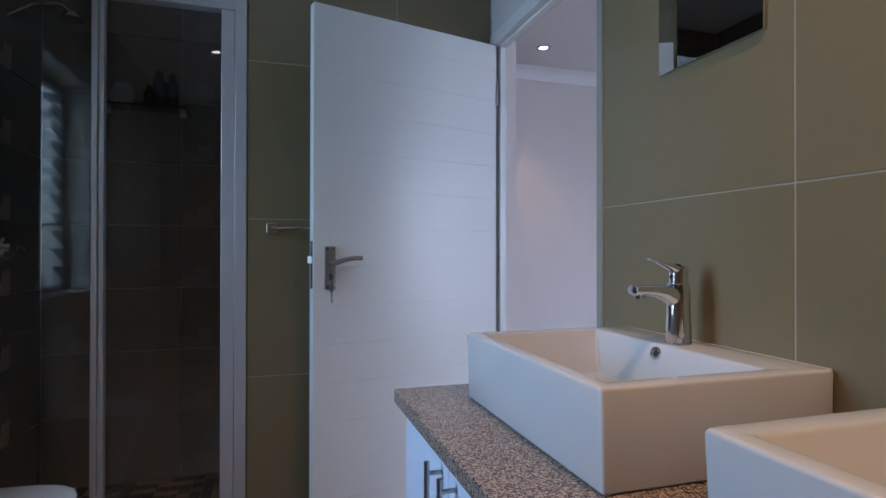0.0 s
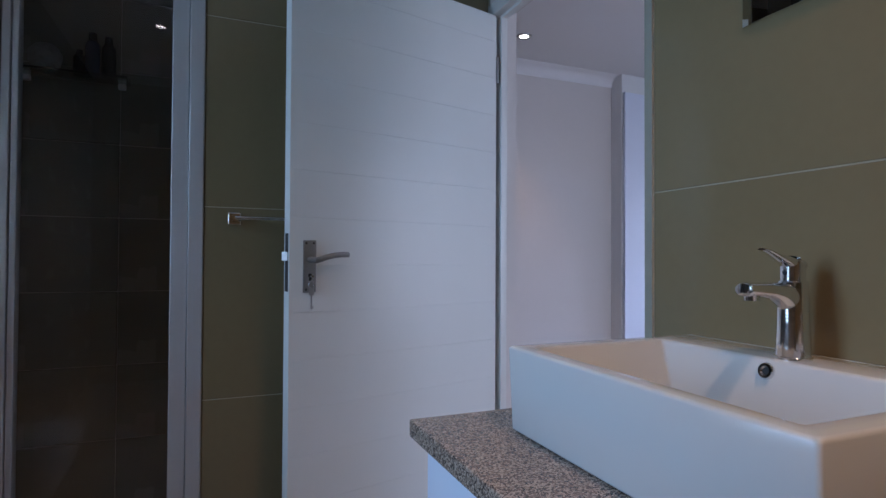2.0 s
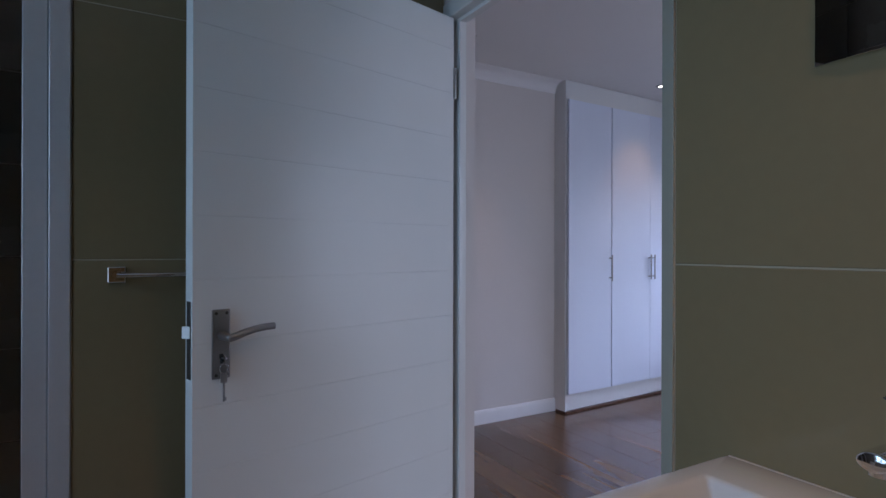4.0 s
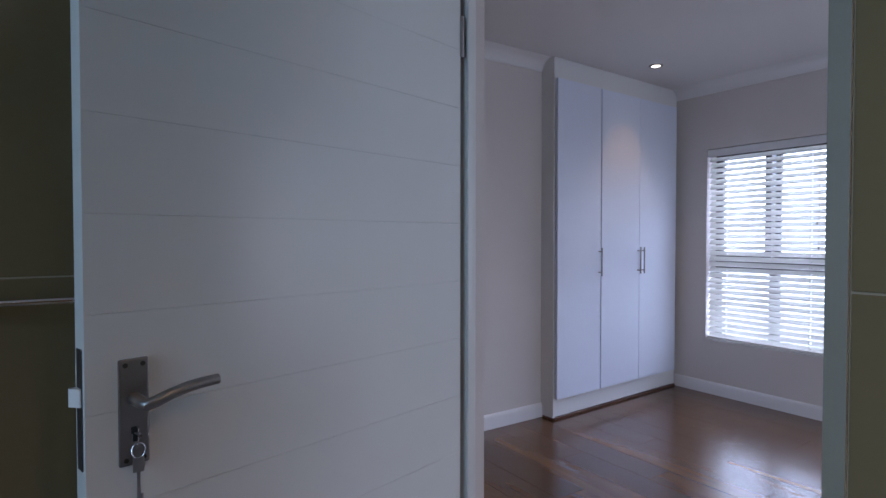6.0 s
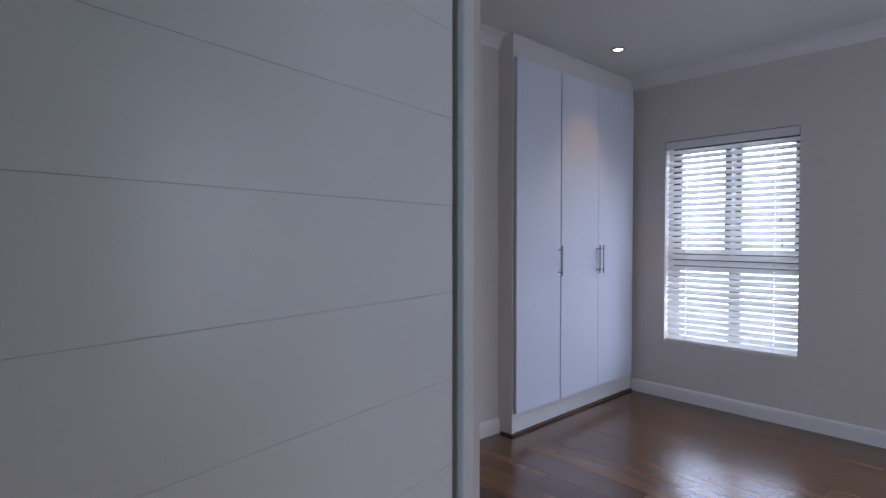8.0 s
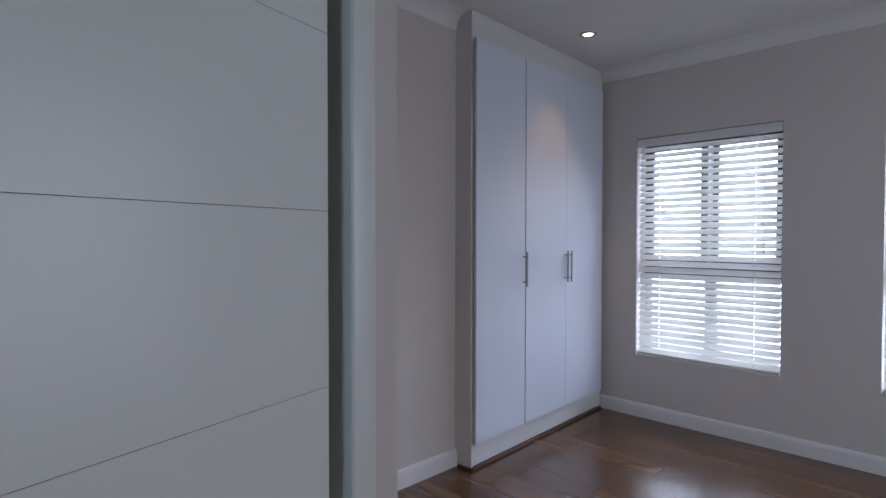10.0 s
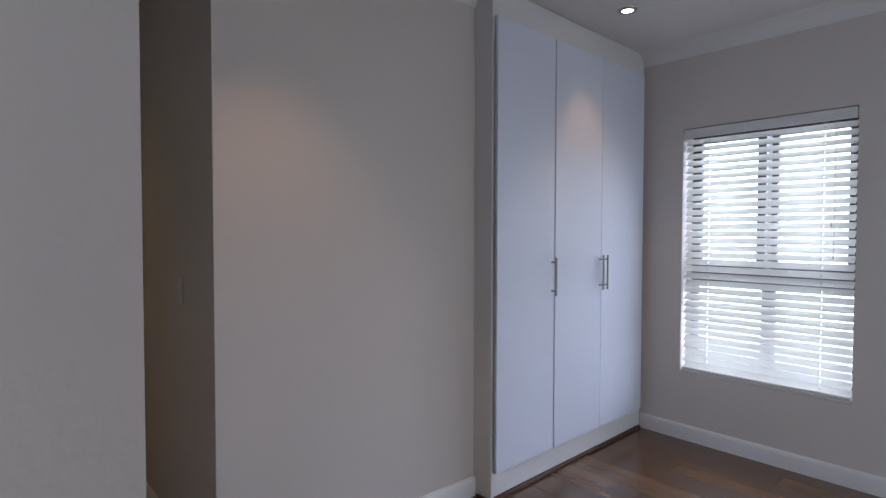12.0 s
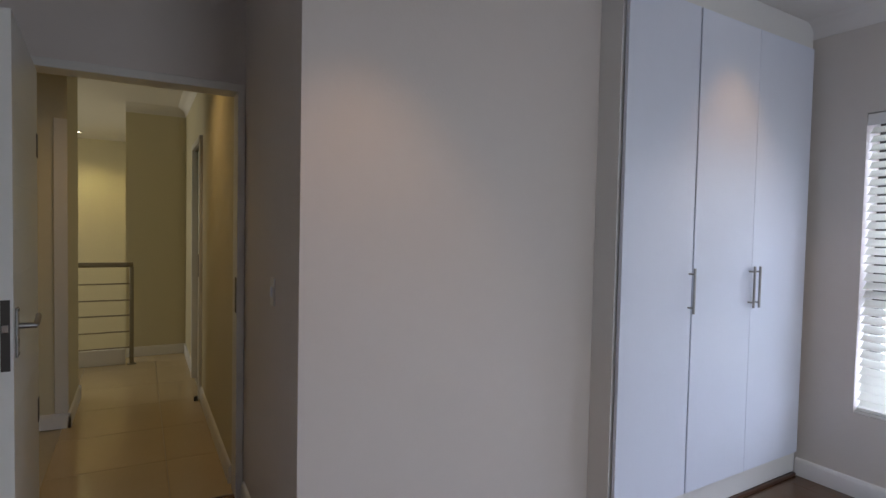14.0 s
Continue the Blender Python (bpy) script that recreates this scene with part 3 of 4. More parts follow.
fitted("side_panel", boxes((2.995, 3.019, 3.90, 4.47, 0.0, 2.615), bevel=0.001), PANEL, wr)
fitted("plinth", boxes((3.019, 4.592, 3.905, 3.923, 0.018, 0.146), bevel=0.001), PANEL, wr)
fitted("top_panel", boxes((3.019, 4.592, 3.902, 3.92, 2.468, 2.617), bevel=0.001), PANEL, wr)
fitted("filler_panel", boxes((4.553, 4.592, 3.902, 3.92, 0.146, 2.468), bevel=0.001), PANEL, wr)
fitted("beading", boxes((3.0, 4.578, 3.884, 3.904, 0.0, 0.017), bevel=0.004), RED_TRIM, wr, "dark wooden floor beading")
fitted("beading", boxes((2.985, 2.995, 3.884, 3.995, 0.0, 0.017), bevel=0.004), RED_TRIM, wr, "dark wooden floor beading")
fitted("carcass", boxes((3.02, 4.585, 3.93, 4.46, 0.1, 0.12), (3.02, 4.56, 4.44, 4.46, 0.12, 2.5)), PANEL, wr)
for x0, x1, hx in ((3.005, 3.495, 3.473), (3.506, 4.0000, 3.978), (4.0025, 4.546, 4.028)):
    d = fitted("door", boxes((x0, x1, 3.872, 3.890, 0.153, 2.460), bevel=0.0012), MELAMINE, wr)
    bm = bmesh.new()
    sweep(bm, [(hx, 3.842, 1.028), (hx, 3.842, 1.242)], 0.006, 14)
    for zz in (1.055, 1.215):
        sweep(bm, [(hx, 3.872, zz), (hx, 3.842, zz)], 0.0045, 10)
    fitted("handle", bm, LEVERSTEEL, d, "steel bar handle", smooth=50)


# ---- windows and blinds ----
def window(name, y0, y1, z0, z1):
    w = thing(name, 4.78, (y0 + y1) / 2, z0, label="dark bronze framed casement window behind a venetian blind", category="window", kind="structure")
    xa, xb, fw = 4.745, 4.80, 0.036
    part("window_frame", boxes((xa, xb, y0, y0 + fw, z0, z1), (xa, xb, y1 - fw, y1, z0, z1), (xa, xb, y0 + fw, y1 - fw, z0, z0 + fw), (xa, xb, y0 + fw, y1 - fw, z1 - 0.055, z1), bevel=0.003), PVC, w)
    tz, ym = z0 + 0.60, (y0 + y1) / 2
    part("transom", boxes((xa - 0.004, xb, y0 + fw, y1 - fw, tz, tz + 0.085), bevel=0.003), PVC, w)
    part("mullion", boxes((xa, xb, ym - 0.036, ym + 0.036, z0 + fw, tz), bevel=0.003), PVC, w)
    # a pair of casements, hung on the outer stiles and not quite meeting
    for a, b, sa, sb in ((y0 + fw + 0.002, ym - 0.016, 0.028, 0.036), (ym + 0.016, y1 - fw - 0.002, 0.050, 0.028)):
        x0, x1, t0, t1 = xa - 0.012, xa + 0.03, tz + 0.087, z1 - 0.057
        ss = part("sash", boxes((x0, x1, a, a + sa, t0, t1), (x0, x1, b - sb, b, t0, t1), (x0, x1, a + sa, b - sb, t0, t0 + 0.036), (x0, x1, a + sa, b - sb, t1 - 0.036, t1), bevel=0.003), PVC, w)
        p = part("pane", boxes((xa + 0.006, xa + 0.010, a + sa - 0.005, b - sb + 0.005, t0 + 0.031, t1 - 0.031)), PANE, ss)
        p.visible_shadow = False
    for a, b in ((y0 + fw - 0.005, ym - 0.031), (ym + 0.031, y1 - fw + 0.005)):
        p = part("pane", boxes((xa + 0.02, xa + 0.024, a, b, z0 + fw - 0.005, tz + 0.005)), PANE, w)
        p.visible_shadow = False
    part("window_sill", boxes((4.604, 4.745, y0 + 0.002, y1 - 0.002, z0 + 0.001, z0 + 0.016), bevel=0.004), TRIM, w)
    return w


def blind(y0, y1, z0, z1):
    b = thing("venetian_blind", 4.635, (y0 + y1) / 2, z0 + 0.02, label="white slatted venetian blind hung in the window reveal", category="blind", group="bedroom blinds")
    part("headrail", boxes((4.606, 4.655, y0 + 0.006, y1 - 0.006, z1 - 0.045, z1 - 0.004), bevel=0.002), TRIM, b)
    part("valance", boxes((4.597, 4.605, y0 + 0.005, y1 - 0.005, z1 - 0.066, z1 - 0.006), bevel=0.0015), PANEL, b, "flat white valance board")
    w, pitch, tilt = 0.050, 0.0462, radians(45)
    bm = bmesh.new()
    rows = []
    for k in range(7):
        u = (k / 6 - 0.5) * w
        h = 0.0060 * (1 - (2 * u / w) ** 2)
        px, pz = u * math.cos(tilt) + h * math.sin(tilt), u * math.sin(tilt) - h * math.cos(tilt)
        rows.append((px, pz))
    hw, hole = (y1 - y0) / 2 - 0.009, (y1 - y0) / 2 - 0.16

    def strip(part_rows, q0, q1):
        prism(bm, part_rows + [(px, pz - 0.0026) for px, pz in part_rows[::-1]], q0, q1, lambda u, v, q: (u, q, v))
    # the slat is punched with a slot at each ladder cord
    for q0, q1 in ((-hw, -hole - 0.0016), (-hole + 0.0016, hole - 0.0016), (hole + 0.0016, hw)):
        strip(rows, q0, q1)
    for q in (-hole, hole):
        strip(rows[:3], q - 0.0015, q + 0.0015)
        strip(rows[4:], q - 0.0015, q + 0.0015)
    bmesh.ops.recalc_face_normals(bm, faces=bm.faces)
    me = bpy.data.meshes.new("slat")
    bm.to_mesh(me)
    bm.free()
    me.materials.append(SLAT)
    z = z1 - 0.088
    while z > z0 + 0.048:
        piece("slat", me, b, 4.632, (y0 + y1) / 2, z, pose(0, 0, 0, random.uniform(-0.12, 0.12), random.uniform(-0.8, 0.8), 0))
        z -= pitch
    part("bottom_rail", boxes((4.608, 4.656, y0 + 0.009, y1 - 0.009, z0 + 0.019, z0 + 0.037), bevel=0.004), SLAT, b)
    for yy in (y0 + 0.16, y1 - 0.16):
        bm = bmesh.new()
        for xx in (4.607, 4.657):
            sweep(bm, [(xx, yy, z0 + 0.03), (xx, yy, z1 - 0.04)], 0.0012, 6)
        part("ladder_cord", bm, TRIM, b)
    bm = bmesh.new()
    sweep(bm, [(4.600, y0 + 0.10, z1 - 0.06), (4.599, y0 + 0.10, z1 - 0.80)], 0.0013, 6)
    part("pull_cord", bm, STEEL, b)
    for dz in (0.62, 0.80):
        part("cord_knob", cyl(bmesh.new(), Matrix.Translation((4.599, y0 + 0.10 + (0.012 if dz < 0.7 else 0), z1 - dz - 0.03)), 0.006, 0.0035, 0.03, 10), STEEL, b)
    return b


window("window_1", *W1, WB, WT)
window("window_2", *W2, WB, WT)
blind(*W1, WB, WT)
blind(*W2, WB, WT)


# ---- downlights ----
def downlight(x, y):
    d = thing("downlight", x, y, CEIL - 0.012, label="small round recessed ceiling downlight, switched on", category="ceiling light", group="ceiling downlights")
    bm = bmesh.new()
    n = 32
    prof = [(0.030, -0.001), (0.034, -0.007), (0.046, -0.009), (0.052, -0.004), (0.053, 0.0)]
    rings = [[bm.verts.new((x + r * math.cos(2 * math.pi * k / n), y + r * math.sin(2 * math.pi * k / n), CEIL + z)) for k in range(n)] for r, z in prof]
    for A, B in zip(rings, rings[1:]):
        for k in range(n):
            bm.faces.new((A[k], A[(k + 1) % n], B[(k + 1) % n], B[k]))
    part("ring", bm, STEEL, d, smooth=40)
    part("lens", cyl(bmesh.new(), Matrix.Translation((x, y, CEIL - 0.004)), 0.031, 0.031, 0.003, 28), BULB, d, "glowing lamp face")


for x, y in ((3.80, 3.64), (1.87, 3.56), (-0.16, -0.63), (-0.42, 0.15), (0.55, 0.16), (0.47, 11.2), (1.2, 5.95)):
    downlight(x, y)

# ---- bathroom: vanity ----
van = thing("vanity_cabinet", 0.62, 0.4, 0, label="white vanity cabinet with steel bar handles", category="cabinet")
part("body", boxes((0.345, 0.918, -0.75, 1.335, 0.12, 0.728), (0.40, 0.918, -0.70, 1.30, 0.0, 0.12), bevel=0.002), MELAMINE, van)
for y0, y1, hy in ((0.977, 1.334, 1.02), (0.59, 0.973, 0.93), (0.20, 0.586, 0.25), (-0.19, 0.196, 0.15), (-0.745, -0.194, -0.25)):
    d = part("door", boxes((0.326, 0.344, y0, y1, 0.125, 0.724), bevel=0.0015), MELAMINE, van)
    bm = bmesh.new()
    sweep(bm, [(0.294, hy, 0.515), (0.294, hy, 0.704)], 0.006, 14)
    for zz in (0.54, 0.68):
        sweep(bm, [(0.326, hy, zz), (0.294, hy, zz)], 0.0045, 10)
    part("handle", bm, STEEL, d, "steel bar handle", smooth=50)
part("countertop", boxes((0.302, 0.918, -0.80, 1.379, 0.730, 0.766), bevel=0.004), GRANITE, label="speckled brown granite countertop on the vanity", category="countertop")


def basin(y0, y1, x0=0.456, x1=0.916, z0=0.7665, z1=0.928):
    b = thing("washbasin", (x0 + x1) / 2, (y0 + y1) / 2, z0, label="white rectangular ceramic countertop basin", category="basin", group="vanity basins")
    bm = bmesh.new()
    f, sd, bk, dp = 0.036, 0.040, 0.112, 0.105

    def ring(a, c, d, e, z):
        return [bm.verts.new(p) for p in ((a, d, z), (c, d, z), (c, e, z), (a, e, z))]
    o0, o1 = ring(x0 + 0.006, x1, y0 + 0.004, y1 - 0.004, z0), ring(x0, x1, y0, y1, z1)
    i0 = ring(x0 + f, x1 - bk, y0 + sd, y1 - sd, z1)
    i1 = ring(x0 + f + 0.035, x1 - bk - 0.022, y0 + sd + 0.05, y1 - sd - 0.05, z1 - dp)
    for A, B in ((o0, o1), (o1, i0), (i0, i1)):
        for k in range(4):
            bm.faces.new((A[k], A[(k + 1) % 4], B[(k + 1) % 4], B[k]))
    bm.faces.new(i1)
    bm.faces.new(o0[::-1])
    bmesh.ops.bevel(bm, geom=bm.edges[:], offset=0.006, segments=3, affect="EDGES", profile=0.5)
    part("bowl", bm, CERAMIC, b, smooth=50)
    part("sealant", boxes((x1 - 0.002, x1 + 0.003, y0 + 0.006, y1 - 0.006, z1 - 0.008, z1 - 0.0002), bevel=0.001), CERAMIC, b, "white silicone joint against the wall")
    ym = (y0 + y1) / 2 + 0.012
    # overflow ring on the sloped back face of the bowl
    ox, oz = x1 - bk - 0.0046, z1 - 0.021
    m = Matrix.Translation((ox, ym + 0.004, oz)) @ pose(0, 0, 0, 0, -78, 0)
    bm = bmesh.new()
    n = 24
    rr = [(0.0062, 0.0035), (0.0085, 0.006), (0.0125, 0.006), (0.0145, 0.003), (0.0145, -0.004)]
    rings = [[bm.verts.new(m @ Vector((r * math.cos(2 * math.pi * k / n), r * math.sin(2 * math.pi * k / n), z))) for k in range(n)] for r, z in rr]
    for A, B in zip(rings, rings[1:]):
        for k in range(n):
            bm.faces.new((A[k], A[(k + 1) % n], B[(k + 1) % n], B[k]))
    part("overflow_ring", bm, CHROME, b, "chrome overflow ring", smooth=40)
    part("overflow_hole", cyl(bmesh.new(), m @ Matrix.Translation((0, 0, 0.0002)), 0.0072, 0.0072, 0.003, 20), BLACK, b)
    part("waste", cyl(bmesh.new(), Matrix.Translation((x0 + 0.17, ym, z1 - dp)), 0.03, 0.027, 0.006, 28), CHROME, b, "chrome waste fitting", smooth=40)
    return b


def tap(x, y, z):
    t = thing("basin_tap", x, y, z, label="chrome single-lever mixer tap on the basin ledge", category="tap", group="basin taps")
    bm = bmesh.new()
    sweep(bm, [(x, y, z), (x, y, z + 0.004), (x, y, z + 0.005), (x, y, z + 0.06), (x, y, z + 0.130), (x, y, z + 0.133)], [0.0295, 0.0295, 0.0275, 0.0250, 0.0235, 0.0215], 28)
    part("body", bm, CHROME, t, smooth=50)
    bm = bmesh.new()
    sweep(bm, [(x + 0.016, y, z + 0.104), (x - 0.012, y, z + 0.105), (x - 0.024, y, z + 0.1085), (x - 0.040, y, z + 0.1135), (x - 0.062, y, z + 0.1175), (x - 0.088, y, z + 0.1190), (x - 0.112, y, z + 0.1195), (x - 0.117, y, z + 0.1195), (x - 0.118, y, z + 0.1195)],
          [(0.019, 0.026), (0.0205, 0.026), (0.0200, 0.0220), (0.0190, 0.0172), (0.0182, 0.0138), (0.0178, 0.0124), (0.0176, 0.0118), (0.0168, 0.0110), (0.0150, 0.0095)], 24)
    part("spout", bm, CHROME, t, smooth=50)
    part("aerator", cyl(bmesh.new(), Matrix.Translation((x - 0.099, y, z + 0.1015)), 0.0115, 0.0125, 0.012, 20), CHROME, t, smooth=40)
    bm = bmesh.new()
    sweep(bm, [(x, y, z + 0.1325), (x, y, z + 0.152), (x, y, z + 0.166), (x + 0.002, y, z + 0.172)], [0.0195, 0.0195, 0.0185, 0.012], 24)
    part("lever_cap", bm, CHROME, t, smooth=50)
    bm = bmesh.new()
    sweep(bm, [(x + 0.014, y, z + 0.158), (x - 0.014, y, z + 0.165), (x - 0.040, y, z + 0.174), (x - 0.066, y, z + 0.184), (x - 0.076, y, z + 0.186)],
          [(0.017, 0.012), (0.016, 0.0105), (0.0125, 0.0055), (0.011, 0.0036), (0.007, 0.002)], 18)
    part("lever", bm, CHROME, t, smooth=60)
    part("button", cyl(bmesh.new(), Matrix.Translation((x - 0.0185, y, z + 0.147)) @ pose(0, 0, 0, 0, -90, 0), 0.004, 0.004, 0.0022, 12), BLACK, t)
    return t


basin(0.648, 1.243)
basin(-0.140, 0.462, x0=0.468)
tap(0.846, 0.948, 0.9275)
tap(0.846, 0.140, 0.9275)

mir = thing("wall_mirror", 0.915, 0.944, 1.567, label="frameless mirror with a slanted edge on the tiled wall", category="mirror")
part("backing", boxes((0.917, 0.9195, 0.795, 1.093, 1.574, 2.29)), BLACK, mir)
bm = bmesh.new()
prism(bm, [(0.911, 0.788), (0.911, 1.041), (0.9164, 1.100), (0.917, 1.100), (0.917, 0.788)], 1.567, 2.30, lambda u, v, q: (u, v, q))
part("mirror_glass", bm, MIRROR, mir)

# ---- bathroom: shower ----
sc = thing("shower_screen", -0.58, 2.27, 0, label="aluminium framed clear glass shower screen", category="shower screen")
YS = 2.258
part("wall_channel", boxes((-0.150, -0.106, YS - 0.03, YS + 0.03, 0.0, 2.115), bevel=0.003), ALU, sc)
part("door_stile", boxes((-0.201, -0.152, YS - 0.022, YS + 0.022, 0.03, 2.07), bevel=0.003), ALU, sc)
part("post", boxes((-0.640, -0.619, YS - 0.03, YS + 0.03, 0.0, 2.07), (-0.617, -0.600, YS - 0.022, YS + 0.022, 0.03, 2.07), bevel=0.003), ALU, sc)
part("top_rail", boxes((-1.05, -0.15, YS - 0.028, YS + 0.028, 2.07, 2.114), bevel=0.003), ALU, sc)
part("bottom_rail", boxes((-1.05, -0.15, YS - 0.028, YS + 0.028, 0.0, 0.03), bevel=0.003), ALU, sc)
part("wall_channel", boxes((-1.05, -1.02, YS - 0.028, YS + 0.028, 0.03, 2.07), bevel=0.003), ALU, sc)
for g in (part("glass_door", boxes((-0.601, -0.200, YS - 0.003, YS + 0.003, 0.028, 2.072)), SCREEN, sc, "clear glass door pane"),
          part("glass_panel", boxes((-1.022, -0.639, YS - 0.003, YS + 0.003, 0.028, 2.072)), SCREEN, sc, "clear fixed glass pane")):
    g.visible_shadow = False

sh = thing("glass_shelf", -0.61, 2.92, 1.80, label="clear glass shelf on chrome brackets in the shower", category="shelf")
part("shelf_glass", boxes((-0.80, -0.41, 2.86, 2.979, 1.822, 1.830), bevel=0.001), glass("shelf_glass", (0.75, 0.85, 0.82)), sh)
for x in (-0.775, -0.44):
    part("bracket", boxes((x - 0.014, x + 0.014, 2.955, 2.9795, 1.800, 1.8215), (x - 0.014, x + 0.014, 2.955, 2.9795, 1.8305, 1.842), bevel=0.002), ALU, sh, "square chrome bracket")
bm = bmesh.new()
bmesh.ops.create_icosphere(bm, subdivisions=4, radius=0.055, matrix=Matrix.Translation((-0.70, 2.915, 1.884)))
for v in bm.verts:
    d = (v.co - Vector((-0.70, 2.915, 1.884))).normalized()
    v.co += d * 0.010 * noise.noise(d * 9)
part("bath_puff", bm, SPONGE, label="round white bath puff on the glass shelf", category="bath puff", smooth=180)


def bottle(x, y, w, d, h, material, name, label):
    t = thing(name, x, y, 1.8305, label=label, category="bottle")
    z = 1.8305
    bm = bmesh.new()
    sweep(bm, [(x, y, z), (x, y, z + 0.004), (x, y, z + h * 0.72), (x, y, z + h * 0.80), (x, y, z + h * 0.82)], [(w * 0.92, d * 0.92), (w, d), (w, d), (w * 0.6, d * 0.7), (w * 0.4, d * 0.5)], 18, up=Vector((0, 1, 0)))
    part("body", bm, material, t, smooth=45)
    part("cap", cyl(bmesh.new(), Matrix.Translation((x, y, z + h * 0.815)), w * 0.55, w * 0.5, h * 0.185, 18), BOTTLE_BLACK, t, smooth=40)


bottle(-0.585, 2.92, 0.022, 0.018, 0.10, BOTTLE_BLACK, "shampoo_bottle", "small black plastic bottle on the glass shelf")
bottle(-0.540, 2.92, 0.028, 0.020, 0.175, BOTTLE_BLUE, "shampoo_bottle", "tall dark blue plastic bottle on the glass shelf")
bottle(-0.483, 2.92, 0.027, 0.020, 0.165, BOTTLE_BLACK, "shampoo_bottle", "tall black plastic bottle on the glass shelf")

mx = thing("shower_mixer", -1.04, 2.62, 1.14, label="chrome wall-mounted shower mixer", category="shower tap")
bm = bmesh.new()
cyl(bm, Matrix.Translation((-1.0495, 2.62, 1.14)) @ pose(0, 0, 0, 0, 90, 0), 0.055, 0.052, 0.010, 32)
part("plate", bm, CHROME, mx, smooth=40)
part("lever", sweep(bmesh.new(), [(-1.04, 2.62, 1.14), (-1.0, 2.62, 1.14), (-0.985, 2.60, 1.14), (-0.975, 2.55, 1.145)], [0.022, 0.020, 0.010, 0.006], 16), CHROME, mx, smooth=60)
hd = thing("overhead_shower", -1.04, 2.62, 2.06, label="chrome shower rose on a wall arm", category="shower head")
part("arm", sweep(bmesh.new(), [(-1.049, 2.62, 2.10), (-0.95, 2.62, 2.16), (-0.86, 2.62, 2.16), (-0.82, 2.62, 2.13)], 0.010, 14), CHROME, hd, smooth=60)
part("rose", cyl(bmesh.new(), Matrix.Translation((-0.82, 2.62, 2.105)), 0.05, 0.022, 0.03, 28), CHROME, hd, smooth=40)

tb = thing("towel_rail", 0.27, 2.2, 1.21, label="chrome towel rail on square wall brackets", category="towel rail")
for x in (-0.012, 0.58):
    part("bracket", boxes((x - 0.020, x + 0.020, 2.223, 2.2345, 1.201, 1.241), bevel=0.003), CHROME, tb)
    part("bracket_arm", sweep(bmesh.new(), [(x, 2.226, 1.221), (x, 2.178, 1.221)], [0.012, 0.009], 16), CHROME, tb, smooth=50)
part("bar", sweep(bmesh.new(), [(-0.012, 2.180, 1.221), (0.582, 2.180, 1.221)], 0.0058, 16), CHROME, tb, smooth=50)

# toilet
tl = thing("toilet", -0.85, 1.71, 0, label="white ceramic toilet with closed seat beside the shower", category="toilet")
bm = bmesh.new()


def oval(cx, cy, ax, ay, z, n=40):
    vs = []
    for k in range(n):
        a = 2 * math.pi * k / n
        ex = 0.62
        vs.append(bm.verts.new((cx + ax * math.copysign(abs(math.cos(a)) ** ex, math.cos(a)), cy + ay * math.copysign(abs(math.sin(a)) ** (0.85), math.sin(a)), z)))
    return vs


def loft(rings):
    for A, B in zip(rings, rings[1:]):
        for k in range(len(A)):
            bm.faces.new((A[k], A[(k + 1) % len(A)], B[(k + 1) % len(B)], B[k]))
    bm.faces.new(rings[0][::-1])
    bm.faces.new(rings[-1])


loft([oval(-0.83, 1.71, 0.17, 0.10, 0.0), oval(-0.83, 1.71, 0.165, 0.10, 0.10), oval(-0.81, 1.71, 0.20, 0.13, 0.22), oval(-0.79, 1.71, 0.235, 0.165, 0.32), oval(-0.785, 1.71, 0.245, 0.178, 0.385), oval(-0.785, 1.71, 0.24, 0.175, 0.398)])
part("bowl", bm, CERAMIC, tl, smooth=60)
bm = bmesh.new()
loft([oval(-0.785, 1.71, 0.243, 0.180, 0.401), oval(-0.785, 1.71, 0.250, 0.186, 0.410), oval(-0.785, 1.71, 0.248, 0.185, 0.425), oval(-0.785, 1.71, 0.225, 0.165, 0.432)])
part("seat", bm, CERAMIC, tl, smooth=60)
part("cistern", boxes((-1.049, -0.90, 1.54, 1.88, 0.399, 0.76), bevel=0.02, seg=3), CERAMIC, tl, smooth=40)
part("cistern_lid", boxes((-1.049, -0.893, 1.533, 1.887, 0.761, 0.79), bevel=0.008, seg=3), CERAMIC, tl, smooth=40)

# louvre window
lw = thing("window_3", -1.2, (WY0 + WY1) / 2, WZ0, label="dark framed louvre window with frosted glass blades", category="window", kind="structure")
FR = mat("dark_window_frame", (0.03, 0.03, 0.032), 0.4, var=0.06, scale=10)
part("window_frame", boxes((-1.24, -1.19, WY0, WY0 + 0.05, WZ0, WZ1), (-1.24, -1.19, WY1 - 0.05, WY1, WZ0, WZ1), (-1.24, -1.19, WY0 + 0.05, WY1 - 0.05, WZ0, WZ0 + 0.045), (-1.24, -1.19, WY0 + 0.05, WY1 - 0.05, WZ1 - 0.045, WZ1), (-1.24, -1.19, 1.15, 1.19, WZ0 + 0.045, WZ1 - 0.045), bevel=0.003), FR, lw)
for y0, y1 in ((WY0 + 0.052, 1.148), (1.192, WY1 - 0.052)):
    z = WZ0 + 0.09
    while z < WZ1 - 0.06:
        bm = boxes((-0.003, 0.003, y0, y1, -0.058, 0.058))
        bm.transform(Matrix.Translation((-1.205, 0, z)) @ pose(0, 0, 0, 0, -38, 0))
        p = part("louvre_blade", bm, LOUVRE, lw)
        p.visible_shadow = False
        z += 0.1

